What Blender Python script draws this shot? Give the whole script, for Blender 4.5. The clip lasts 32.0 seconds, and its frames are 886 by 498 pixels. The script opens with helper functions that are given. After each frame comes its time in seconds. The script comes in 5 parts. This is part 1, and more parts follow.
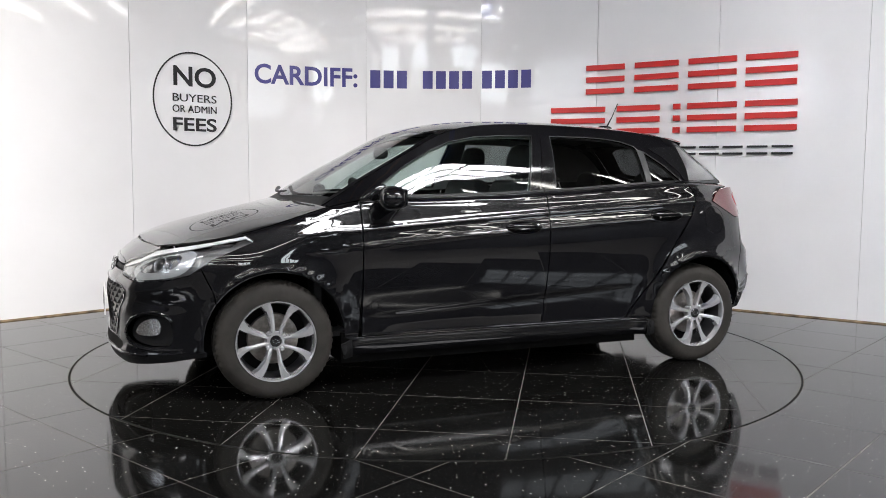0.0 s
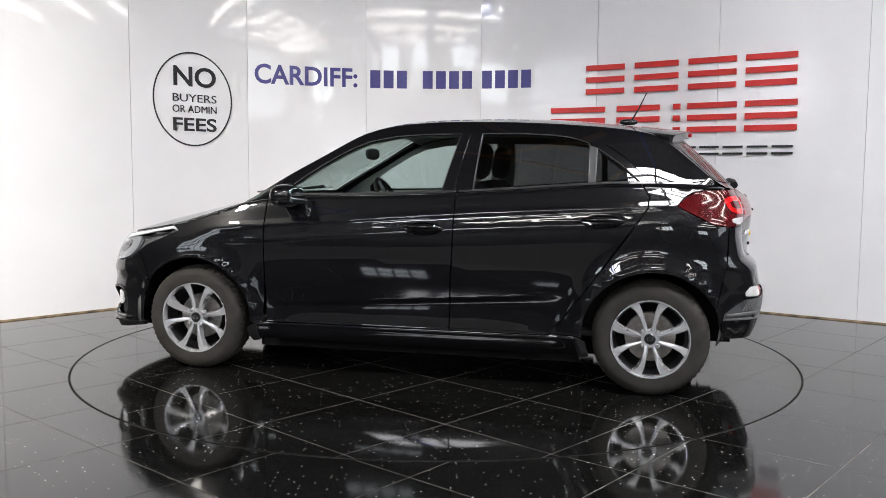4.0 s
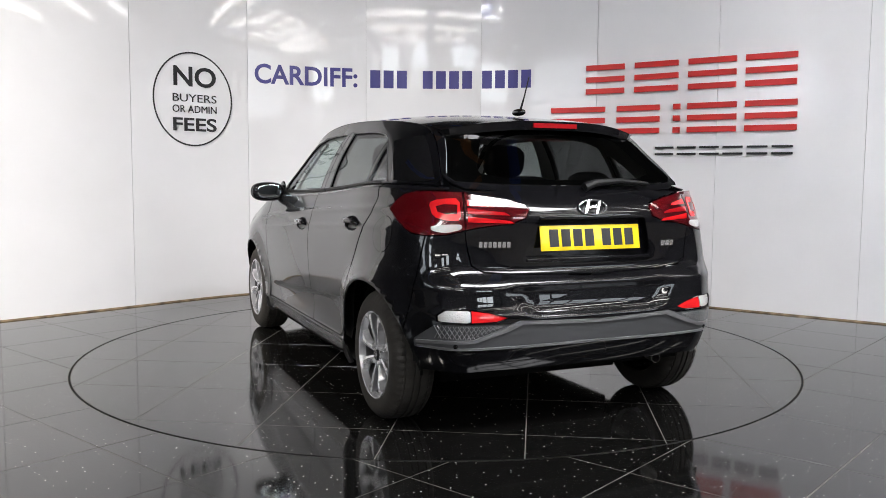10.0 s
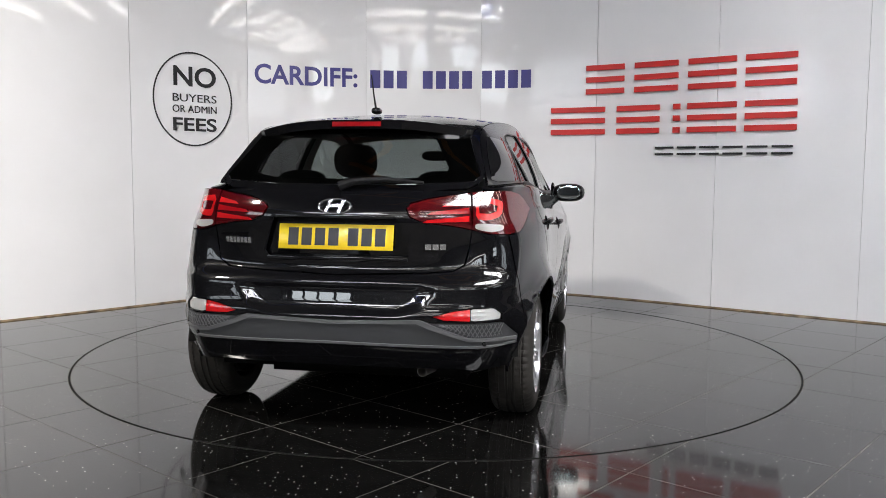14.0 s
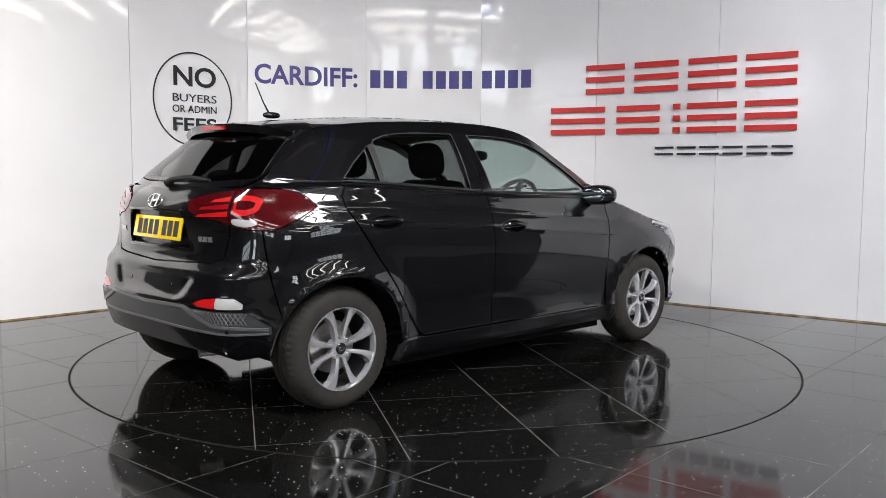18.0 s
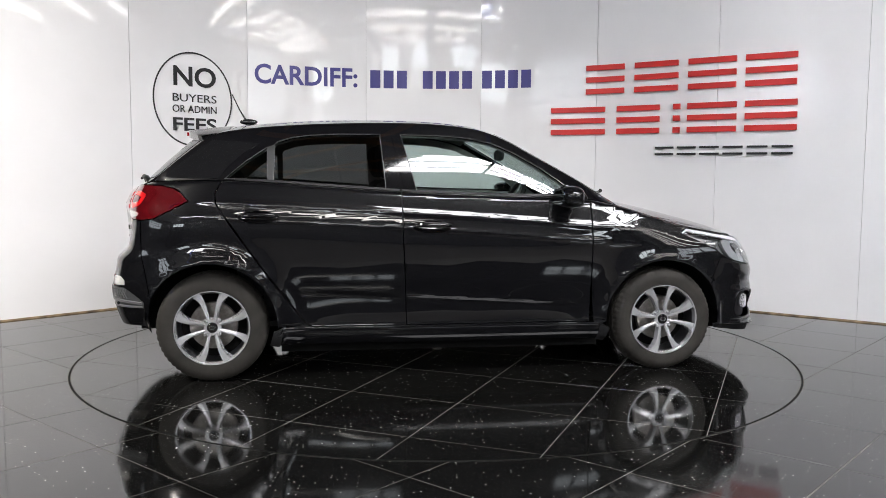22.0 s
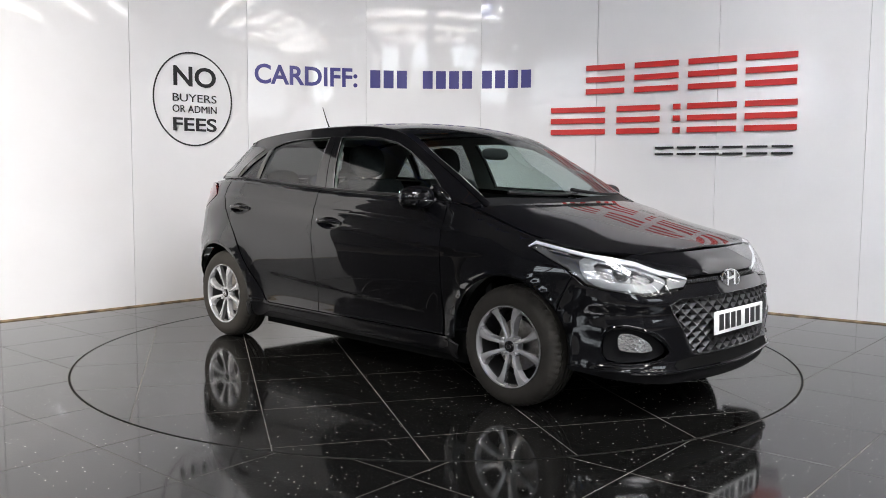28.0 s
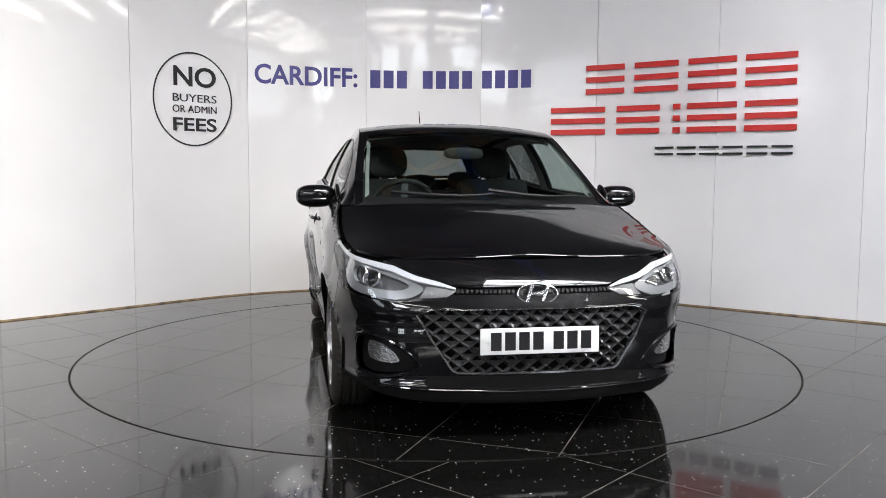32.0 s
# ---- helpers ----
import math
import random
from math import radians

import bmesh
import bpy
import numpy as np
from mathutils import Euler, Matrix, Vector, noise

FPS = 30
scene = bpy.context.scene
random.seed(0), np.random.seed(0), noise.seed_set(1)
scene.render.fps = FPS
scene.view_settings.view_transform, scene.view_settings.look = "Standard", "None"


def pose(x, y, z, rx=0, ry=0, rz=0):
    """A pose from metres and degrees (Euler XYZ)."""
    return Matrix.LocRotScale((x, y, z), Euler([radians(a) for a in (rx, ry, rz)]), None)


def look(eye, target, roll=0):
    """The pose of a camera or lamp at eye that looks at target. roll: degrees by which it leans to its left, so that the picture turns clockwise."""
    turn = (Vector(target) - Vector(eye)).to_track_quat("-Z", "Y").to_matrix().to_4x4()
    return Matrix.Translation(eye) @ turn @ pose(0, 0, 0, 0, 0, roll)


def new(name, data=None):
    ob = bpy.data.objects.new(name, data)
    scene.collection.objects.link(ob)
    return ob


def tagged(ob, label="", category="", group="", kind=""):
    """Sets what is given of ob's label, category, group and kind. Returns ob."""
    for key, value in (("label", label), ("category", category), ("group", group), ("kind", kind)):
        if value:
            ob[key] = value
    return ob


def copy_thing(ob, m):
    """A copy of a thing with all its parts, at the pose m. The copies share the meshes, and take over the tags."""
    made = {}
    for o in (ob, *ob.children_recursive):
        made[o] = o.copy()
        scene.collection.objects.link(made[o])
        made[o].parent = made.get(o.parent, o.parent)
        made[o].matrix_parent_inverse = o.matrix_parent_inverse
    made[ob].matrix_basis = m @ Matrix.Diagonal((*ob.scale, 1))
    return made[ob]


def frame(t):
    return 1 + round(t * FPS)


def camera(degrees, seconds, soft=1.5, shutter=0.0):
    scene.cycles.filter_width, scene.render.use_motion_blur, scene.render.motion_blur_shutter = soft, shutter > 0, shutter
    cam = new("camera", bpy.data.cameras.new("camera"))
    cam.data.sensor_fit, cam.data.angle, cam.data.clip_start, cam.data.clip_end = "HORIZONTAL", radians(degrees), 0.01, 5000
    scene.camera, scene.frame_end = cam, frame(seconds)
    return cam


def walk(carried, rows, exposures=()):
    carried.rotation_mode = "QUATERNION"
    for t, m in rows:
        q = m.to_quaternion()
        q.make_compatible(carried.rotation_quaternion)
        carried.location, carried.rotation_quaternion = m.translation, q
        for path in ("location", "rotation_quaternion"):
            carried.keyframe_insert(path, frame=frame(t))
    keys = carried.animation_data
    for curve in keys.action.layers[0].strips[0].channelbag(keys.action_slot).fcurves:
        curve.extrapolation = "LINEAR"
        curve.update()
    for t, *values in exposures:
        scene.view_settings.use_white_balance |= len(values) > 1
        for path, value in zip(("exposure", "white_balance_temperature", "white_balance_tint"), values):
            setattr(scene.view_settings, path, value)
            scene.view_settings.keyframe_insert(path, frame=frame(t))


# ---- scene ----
# ---- camera ----
cam = camera(54.45, 32.0, soft=0.9)
EYE = Vector((0.0, -5.553, 1.147))
VIEW = look(EYE, EYE + Vector((0.00626, 0.99607, -0.08841)), 0.38)
walk(cam, [(0.0, VIEW), (32.0, VIEW)], [(0.0, 0.0), (8.0, 0.0), (10.0, -0.04), (12.0, -0.14), (15.0, -0.18), (17.0, -0.16), (18.5, -0.02), (20.0, 0.0), (32.0, 0.0)])

# ---- world and large lights ----
world = bpy.data.worlds.new("world")
scene.world = world
world.use_nodes = True
sky = world.node_tree.nodes.new("ShaderNodeTexSky")
sky.sky_type, sky.sun_disc = "NISHITA", False
sky.sun_elevation, sky.sun_rotation = radians(40), radians(200)
world.node_tree.links.new(sky.outputs[0], world.node_tree.nodes["Background"].inputs[0])
world.node_tree.nodes["Background"].inputs[1].default_value = 0.08


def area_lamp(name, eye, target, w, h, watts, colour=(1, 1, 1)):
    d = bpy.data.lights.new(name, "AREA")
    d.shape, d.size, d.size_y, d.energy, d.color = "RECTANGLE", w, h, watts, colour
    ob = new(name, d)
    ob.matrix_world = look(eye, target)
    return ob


# Unseen lamp without a fitting, added to brighten the left of the wall.
area_lamp("lamp_left_wall_fill", (-5.2, -3.2, 5.0), (-3.5, 0.65, 0.30), 0.5, 0.5, 165, (1.0, 0.95, 0.87)).data.spread = radians(75)


# ---- materials ----
def material(name, base, rough=0.5, metal=0.0, coat=0.0, grain=None, bump=None, spec=0.5, coat_rough=0.03):
    """A principled material. grain: (scale, amount) of colour change; bump: (scale, strength)."""
    m = bpy.data.materials.new(name)
    m.use_nodes = True
    nt = m.node_tree
    b = nt.nodes["Principled BSDF"]
    b.inputs["Base Color"].default_value = (*base, 1)
    b.inputs["Roughness"].default_value = rough
    b.inputs["Metallic"].default_value = metal
    b.inputs["Specular IOR Level"].default_value = spec
    b.inputs["Coat Weight"].default_value = coat
    b.inputs["Coat Roughness"].default_value = coat_rough
    if grain or bump:
        co = nt.nodes.new("ShaderNodeTexCoord")
    if grain:
        n = nt.nodes.new("ShaderNodeTexNoise")
        n.inputs["Scale"].default_value, n.inputs["Detail"].default_value = grain[0], 6
        r = nt.nodes.new("ShaderNodeValToRGB")
        r.color_ramp.elements[0].position, r.color_ramp.elements[1].position = 0.3, 0.72
        lo = [max(0, c * (1 - grain[1])) for c in base]
        hi = [min(1, c * (1 + grain[1])) for c in base]
        r.color_ramp.elements[0].color, r.color_ramp.elements[1].color = (*lo, 1), (*hi, 1)
        nt.links.new(co.outputs["Object"], n.inputs["Vector"])
        nt.links.new(n.outputs["Fac"], r.inputs["Fac"])
        nt.links.new(r.outputs["Color"], b.inputs["Base Color"])
        q = nt.nodes.new("ShaderNodeMapRange")
        q.inputs["To Min"].default_value, q.inputs["To Max"].default_value = rough * 0.85, min(1, rough * 1.2)
        nt.links.new(n.outputs["Fac"], q.inputs["Value"])
        nt.links.new(q.outputs["Result"], b.inputs["Roughness"])
    if bump:
        n = nt.nodes.new("ShaderNodeTexNoise")
        n.inputs["Scale"].default_value, n.inputs["Detail"].default_value = bump[0], 4
        u = nt.nodes.new("ShaderNodeBump")
        u.inputs["Strength"].default_value, u.inputs["Distance"].default_value = bump[1], 0.01
        nt.links.new(co.outputs["Object"], n.inputs["Vector"])
        nt.links.new(n.outputs["Fac"], u.inputs["Height"])
        nt.links.new(u.outputs["Normal"], b.inputs["Normal"])
    return m


def glass_material(name, tint, gloss=0.0):
    m = bpy.data.materials.new(name)
    m.use_nodes = True
    nt = m.node_tree
    nt.nodes.remove(nt.nodes["Principled BSDF"])
    out = nt.nodes["Material Output"]
    tr, gl = nt.nodes.new("ShaderNodeBsdfTransparent"), nt.nodes.new("ShaderNodeBsdfGlossy")
    mix, lw = nt.nodes.new("ShaderNodeMixShader"), nt.nodes.new("ShaderNodeLayerWeight")
    lw.inputs["Blend"].default_value = 0.5
    po, ma = nt.nodes.new("ShaderNodeMath"), nt.nodes.new("ShaderNodeMath")
    po.operation, po.inputs[1].default_value = "POWER", 4.5
    ma.operation, ma.inputs[1].default_value, ma.inputs[2].default_value = "MULTIPLY_ADD", 0.85, 0.075 + gloss
    tr.inputs["Color"].default_value = (*tint, 1)
    gl.inputs["Roughness"].default_value = 0.01
    for a, b in ((lw.outputs["Facing"], po.inputs[0]), (po.outputs[0], ma.inputs[0]), (ma.outputs[0], mix.inputs[0]), (tr.outputs[0], mix.inputs[1]), (gl.outputs[0], mix.inputs[2]), (mix.outputs[0], out.inputs[0])):
        nt.links.new(a, b)
    return m


def glow_material(name, colour, strength):
    m = bpy.data.materials.new(name)
    m.use_nodes = True
    b = m.node_tree.nodes["Principled BSDF"]
    b.inputs["Base Color"].default_value = (*colour, 1)
    b.inputs["Emission Color"].default_value = (*colour, 1)
    b.inputs["Emission Strength"].default_value = strength
    return m


PAINT = material("black_paint", (0.004, 0.004, 0.005), 0.3, 0.0, 1.0, spec=0.08, coat_rough=0.012)
TRIM = material("black_plastic", (0.011, 0.011, 0.012), 0.45, bump=(420, 0.12), spec=0.3)
GLOSS = material("gloss_black", (0.006, 0.006, 0.007), 0.08, coat=0.6)
GREY = material("grey_plastic", (0.055, 0.056, 0.06), 0.42, bump=(300, 0.08))
RUBBER = material("rubber", (0.026, 0.0235, 0.021), 0.7, grain=(9, 0.35), bump=(120, 0.15), spec=0.25)
SILVER = material("machined_alloy", (0.62, 0.62, 0.64), 0.24, 0.7, coat=0.3)
DARKALLOY = material("dark_alloy", (0.035, 0.035, 0.038), 0.45, 0.5)
STEEL = material("brake_steel", (0.32, 0.3, 0.28), 0.38, 1.0, grain=(40, 0.3))
CHROME = material("chrome", (0.85, 0.85, 0.87), 0.16, 0.85)
REFLECTOR = material("reflector_silver", (0.36, 0.37, 0.38), 0.25, 0.35, coat=0.5)
CLEAR = glass_material("clear_lens", (0.93, 0.94, 0.95))
GLASS = glass_material("window_glass", (0.66, 0.74, 0.72))
PRIVACY = glass_material("tinted_glass", (0.24, 0.25, 0.25), 0.0)
MIRROR = material("mirror_silver", (0.45, 0.5, 0.52), 0.03, 1.0)
PRIVACY_PANEL = material("gloss_black_glass", (0.008, 0.008, 0.009), 0.02, coat=1.0, coat_rough=0.01)
LAMPDARK = material("lamp_bezel", (0.26, 0.26, 0.27), 0.2, 0.7, coat=0.6)
LINING = material("pale_lining", (0.42, 0.42, 0.40), 0.85)
GRILLEGREY = material("grille_grey", (0.06, 0.06, 0.063), 0.25, 0.3)
DARKCHROME = material("dark_chrome", (0.30, 0.30, 0.31), 0.18, 0.9)
FOGLENS = material("fog_lens", (0.70, 0.70, 0.72), 0.10, 0.9, coat=1.0, bump=(55, 0.5))
GREYLIGHT = material("pale_grey_plastic", (0.13, 0.13, 0.135), 0.4)
# The grey puts the reflection on the gloss window edges into the colour.
SEAL_SHEEN = material("window_edging_sheen", (0.07, 0.07, 0.072), 0.3, 0.3)
WHITESTRIP = material("white_strip", (0.68, 0.69, 0.71), 0.25, coat=0.5)
REDLENS = material("red_lens", (0.34, 0.006, 0.01), 0.12, coat=1.0)
DARKRED = material("dark_red_lens", (0.075, 0.002, 0.004), 0.1, coat=1.0)
REDGLOW = material("bright_red_lens", (0.60, 0.010, 0.013), 0.15, coat=1.0)
WHITELENS = material("white_lens", (0.50, 0.50, 0.49), 0.2, coat=1.0, bump=(150, 0.5))
INDICATOR = material("indicator_lens", (0.24, 0.24, 0.24), 0.15, coat=1.0, bump=(150, 0.5))
FABRIC = material("seat_fabric", (0.03, 0.03, 0.033), 0.85, grain=(35, 0.4), bump=(500, 0.3))
CABIN = material("cabin_plastic", (0.022, 0.022, 0.024), 0.6, bump=(300, 0.15))
PLATE_Y = material("yellow_plate", (0.93, 0.66, 0.02), 0.25, coat=0.5)
PLATE_W = material("white_plate", (0.8, 0.8, 0.8), 0.3)
INK = material("black_ink", (0.012, 0.012, 0.014), 0.35)
NAVY = material("navy_vinyl", (0.035, 0.03, 0.19), 0.3)
RED = material("red_letter", (0.58, 0.025, 0.022), 0.32)
WALLWHITE = material("white_panel", (0.80, 0.795, 0.815), 0.05, grain=(1.3, 0.03), bump=(2.2, 0.03), spec=0.4)
JOINT = material("panel_joint", (0.72, 0.72, 0.73), 0.5)
GROUT = material("grout", (0.12, 0.112, 0.10), 0.7, grain=(9, 0.5))
DARKGAP = material("dark_gap", (0.005, 0.005, 0.005), 0.8, spec=0.1)
MATT = material("matt_black", (0.008, 0.008, 0.009), 0.6, spec=0.15, bump=(300, 0.1))
HALLWALL = material("hall_wall", (0.022, 0.022, 0.025), 0.6, grain=(2, 0.3))
HALLROOF = material("hall_roof", (0.075, 0.07, 0.066), 0.7, grain=(2, 0.3))
BLUESTEEL = material("blue_steel", (0.03, 0.09, 0.45), 0.45)
ORANGESTEEL = material("rusty_orange_steel", (0.45, 0.19, 0.04), 0.5)
LIGHTPANEL = glow_material("rooflight", (0.97, 0.97, 1.0), 36.0)
WINDOWLIGHT = glow_material("daylight_pane", (0.86, 0.93, 1.0), 5.0)
CLERESTORY = glow_material("clerestory_pane", (0.88, 0.95, 1.0), 13.0)
TUBELIGHT = glow_material("tube_light", (1.0, 0.97, 0.92), 24.0)


def granite(name):
    m = bpy.data.materials.new(name)
    m.use_nodes = True
    nt = m.node_tree
    b = nt.nodes["Principled BSDF"]
    co = nt.nodes.new("ShaderNodeTexCoord")
    vo = nt.nodes.new("ShaderNodeTexVoronoi")
    vo.voronoi_dimensions = "2D"
    vo.inputs["Scale"].default_value = 38
    ramp = nt.nodes.new("ShaderNodeValToRGB")
    ramp.color_ramp.elements[0].position, ramp.color_ramp.elements[0].color = 0.085, (1, 1, 0.97, 1)
    ramp.color_ramp.elements[1].position, ramp.color_ramp.elements[1].color = 0.115, (0, 0, 0, 1)
    sel = nt.nodes.new("ShaderNodeMath")
    sel.operation, sel.inputs[1].default_value = "GREATER_THAN", 0.925
    sep = nt.nodes.new("ShaderNodeSeparateColor")
    no = nt.nodes.new("ShaderNodeTexNoise")
    no.inputs["Scale"].default_value, no.inputs["Detail"].default_value = 260, 3
    nr = nt.nodes.new("ShaderNodeValToRGB")
    nr.color_ramp.elements[0].color, nr.color_ramp.elements[1].color = (0.0026, 0.0025, 0.0024, 1), (0.009, 0.0087, 0.0082, 1)
    mul = nt.nodes.new("ShaderNodeMix")
    mul.data_type = "RGBA"
    fac = nt.nodes.new("ShaderNodeMath")
    fac.operation = "MULTIPLY"
    L = nt.links.new
    L(co.outputs["Object"], vo.inputs["Vector"])
    L(co.outputs["Object"], no.inputs["Vector"])
    L(no.outputs["Fac"], nr.inputs["Fac"])
    L(vo.outputs["Distance"], ramp.inputs["Fac"])
    L(vo.outputs["Color"], sep.inputs[0])
    L(sep.outputs[0], sel.inputs[0])
    L(ramp.outputs["Color"], fac.inputs[0])
    L(sel.outputs[0], fac.inputs[1])
    L(fac.outputs[0], mul.inputs["Factor"])
    L(nr.outputs["Color"], mul.inputs["A"])
    mul.inputs["B"].default_value = (0.8, 0.8, 0.76, 1)
    L(mul.outputs["Result"], b.inputs["Base Color"])
    st = nt.nodes.new("ShaderNodeTexNoise")
    st.inputs["Scale"].default_value, st.inputs["Detail"].default_value = 2.5, 5
    rr = nt.nodes.new("ShaderNodeMapRange")
    rr.inputs["To Min"].default_value, rr.inputs["To Max"].default_value = 0.03, 0.11
    L(co.outputs["Object"], st.inputs["Vector"])
    L(st.outputs["Fac"], rr.inputs["Value"])
    L(rr.outputs["Result"], b.inputs["Roughness"])
    b.inputs["Specular IOR Level"].default_value = 0.6
    return m


TILE = granite("black_granite")
CONCRETE = material("hall_concrete", (0.055, 0.048, 0.041), 0.75, grain=(1.5, 0.35), bump=(60, 0.15))


# ---- mesh tools ----
def finish(name, bm, mat, parent=None, label="", smooth=False):
    me = bpy.data.meshes.new(name)
    bm.to_mesh(me)
    bm.free()
    me.materials.append(mat)
    if smooth:
        me.polygons.foreach_set("use_smooth", [True] * len(me.polygons))
        me.set_sharp_from_angle(angle=radians(38))
    ob = new(name, me)
    ob.parent = parent
    if label:
        ob["label"] = label
    return ob


def part(name, bm, mat, parent, label="", smooth=True):
    return finish(name, bm, mat, parent, label, smooth)


def add_box(bm, lo, hi, m=None, bevel=0.0):
    got = bmesh.ops.create_cube(bm, size=1.0)["verts"]
    c, d = (Vector(lo) + Vector(hi)) / 2, Vector(hi) - Vector(lo)
    bmesh.ops.transform(bm, matrix=Matrix.Translation(c) @ Matrix.Diagonal((*d, 1)), verts=got)
    if bevel:
        es = list({e for v in got for e in v.link_edges})
        got = list({v for f in bmesh.ops.bevel(bm, geom=es, offset=bevel, segments=2, profile=0.5, affect="EDGES")["faces"] for v in f.verts} | {v for v in got if v.is_valid})
    if m is not None:
        bmesh.ops.transform(bm, matrix=m, verts=got)
    return bm


def box(lo, hi, m=None, bevel=0.0):
    return add_box(bmesh.new(), lo, hi, m, bevel)


def lathe(bm, profile, n=48, axis="Y"):
    """Turns a profile of (radius, height) about an axis."""
    rings = []
    for k in range(n):
        a = 2 * math.pi * k / n
        c, s = math.cos(a), math.sin(a)
        rings.append([bm.verts.new((r * c, h, r * s) if axis == "Y" else (r * c, r * s, h)) for r, h in profile])
    for k in range(n):
        A, B = rings[k], rings[(k + 1) % n]
        for i in range(len(profile) - 1):
            bm.faces.new((A[i], B[i], B[i + 1], A[i + 1]) if axis != "Y" else (A[i + 1], B[i + 1], B[i], A[i]))
    bmesh.ops.remove_doubles(bm, verts=bm.verts, dist=1e-6)
    bmesh.ops.recalc_face_normals(bm, faces=bm.faces)
    return bm


def tube(bm, pts, radius, n=8):
    """A round bar along points; radius may be a list."""
    pts = [Vector(p) for p in pts]
    rad = radius if isinstance(radius, (list, tuple)) else [radius] * len(pts)
    rings = []
    for i, p in enumerate(pts):
        d = (pts[min(i + 1, len(pts) - 1)] - pts[max(i - 1, 0)]).normalized()
        a = d.cross(Vector((0, 0, 1)) if abs(d.z) < 0.9 else Vector((1, 0, 0))).normalized()
        b = d.cross(a)
        rings.append([bm.verts.new(p + (a * math.cos(t) + b * math.sin(t)) * rad[i]) for t in [2 * math.pi * k / n for k in range(n)]])
    for A, B in zip(rings, rings[1:]):
        for k in range(n):
            bm.faces.new((A[k], A[(k + 1) % n], B[(k + 1) % n], B[k]))
    bm.faces.new(rings[0][::-1])
    bm.faces.new(rings[-1])
    bmesh.ops.recalc_face_normals(bm, faces=bm.faces)
    return bm


class Curve:
    """A natural cubic through (x, y)."""

    def __init__(self, x, y):
        order = np.argsort(x)
        self.x, self.y = np.asarray(x, float)[order], np.asarray(y, float)[order]
        n, h = len(x), np.diff(self.x)
        A, b = np.eye(n), np.zeros(n)
        for i in range(1, n - 1):
            A[i, i - 1:i + 2] = h[i - 1], 2 * (h[i - 1] + h[i]), h[i]
            b[i] = 6 * ((self.y[i + 1] - self.y[i]) / h[i] - (self.y[i] - self.y[i - 1]) / h[i - 1])
        self.m, self.h = np.linalg.solve(A, b), h

    def __call__(self, t):
        t = np.clip(np.asarray(t, float), self.x[0], self.x[-1])
        i = np.clip(np.searchsorted(self.x, t) - 1, 0, len(self.x) - 2)
        h, a, c = self.h[i], self.x[i + 1] - t, t - self.x[i]
        return (self.m[i] * a ** 3 + self.m[i + 1] * c ** 3) / (6 * h) + (self.y[i] / h - self.m[i] * h / 6) * a + (self.y[i + 1] / h - self.m[i + 1] * h / 6) * c


def curve(pairs):
    return Curve([p[0] for p in pairs], [p[1] for p in pairs])


# ---- the turning of the table ----
TURN0, RATE = 201.78, 8.7972
HEADINGS = [(t, TURN0 - RATE * t) for t in range(0, 33)]

# ---- curved display wall ----
WALL = [(-4.85, -0.66), (-4.07, 0.12), (-3.305, 0.904), (-2.551, 1.675), (-1.751, 2.455), (-0.70, 2.87), (0.41, 2.87), (1.451, 2.436), (2.357, 1.792), (3.296, 1.116), (4.22, 0.46), (5.14, -0.19)]
WS = [0.0]
for p, q in zip(WALL, WALL[1:]):
    WS.append(WS[-1] + math.dist(p, q))
wall_x, wall_y = Curve(WS, [p[0] for p in WALL]), Curve(WS, [p[1] for p in WALL])


def on_wall(s, z, proud=0.0):
    x, y = float(wall_x(s)), float(wall_y(s))
    dx, dy = float(wall_x(s + 0.01) - wall_x(s - 0.01)), float(wall_y(s + 0.01) - wall_y(s - 0.01))
    n = math.hypot(dx, dy)
    return Vector((x + dy / n * proud, y - dx / n * proud, z))


def wall_slab(s0, s1, z0, z1, front, back, steps=8):
    """A bent slab of the wall between two stations; front and back: how far proud its faces stand."""
    bm = bmesh.new()
    rows = []
    for k in range(steps + 1):
        s = s0 + (s1 - s0) * k / steps
        rows.append([bm.verts.new(on_wall(s, z, d)) for z, d in ((z0, front), (z1, front), (z1, back), (z0, back))])
    for A, B in zip(rows, rows[1:]):
        for i in range(4):
            j = (i + 1) % 4
            bm.faces.new((A[i], B[i], B[j], A[j]))
    bm.faces.new(rows[0])
    bm.faces.new(rows[-1][::-1])
    bmesh.ops.recalc_face_normals(bm, faces=bm.faces)
    return bm


WALL_TOP = 2.95
W_START = 0.80
wall_back = finish("wall_curved", wall_slab(W_START, WS[-1], 0.0, WALL_TOP, -0.012, -0.08, 60), JOINT, None, "", True)
tagged(wall_back, "curved white glossy panel wall behind the turntable", "wall", kind="structure")
for s0, s1 in zip([W_START] + WS[1:], WS[1:]):
    part("panel", wall_slab(s0 + 0.002, s1 - 0.002, 0.012, WALL_TOP, 0.0, -0.010), WALLWHITE, wall_back)
skirt = finish("baseboard", wall_slab(W_START, WS[-1], 0.0, 0.011, 0.006, -0.02, 60), material("dirty_edge", (0.26, 0.19, 0.11), 0.8, grain=(12, 0.6)))
tagged(skirt, "thin grimy brown edge along the wall foot", "trim", kind="structure")


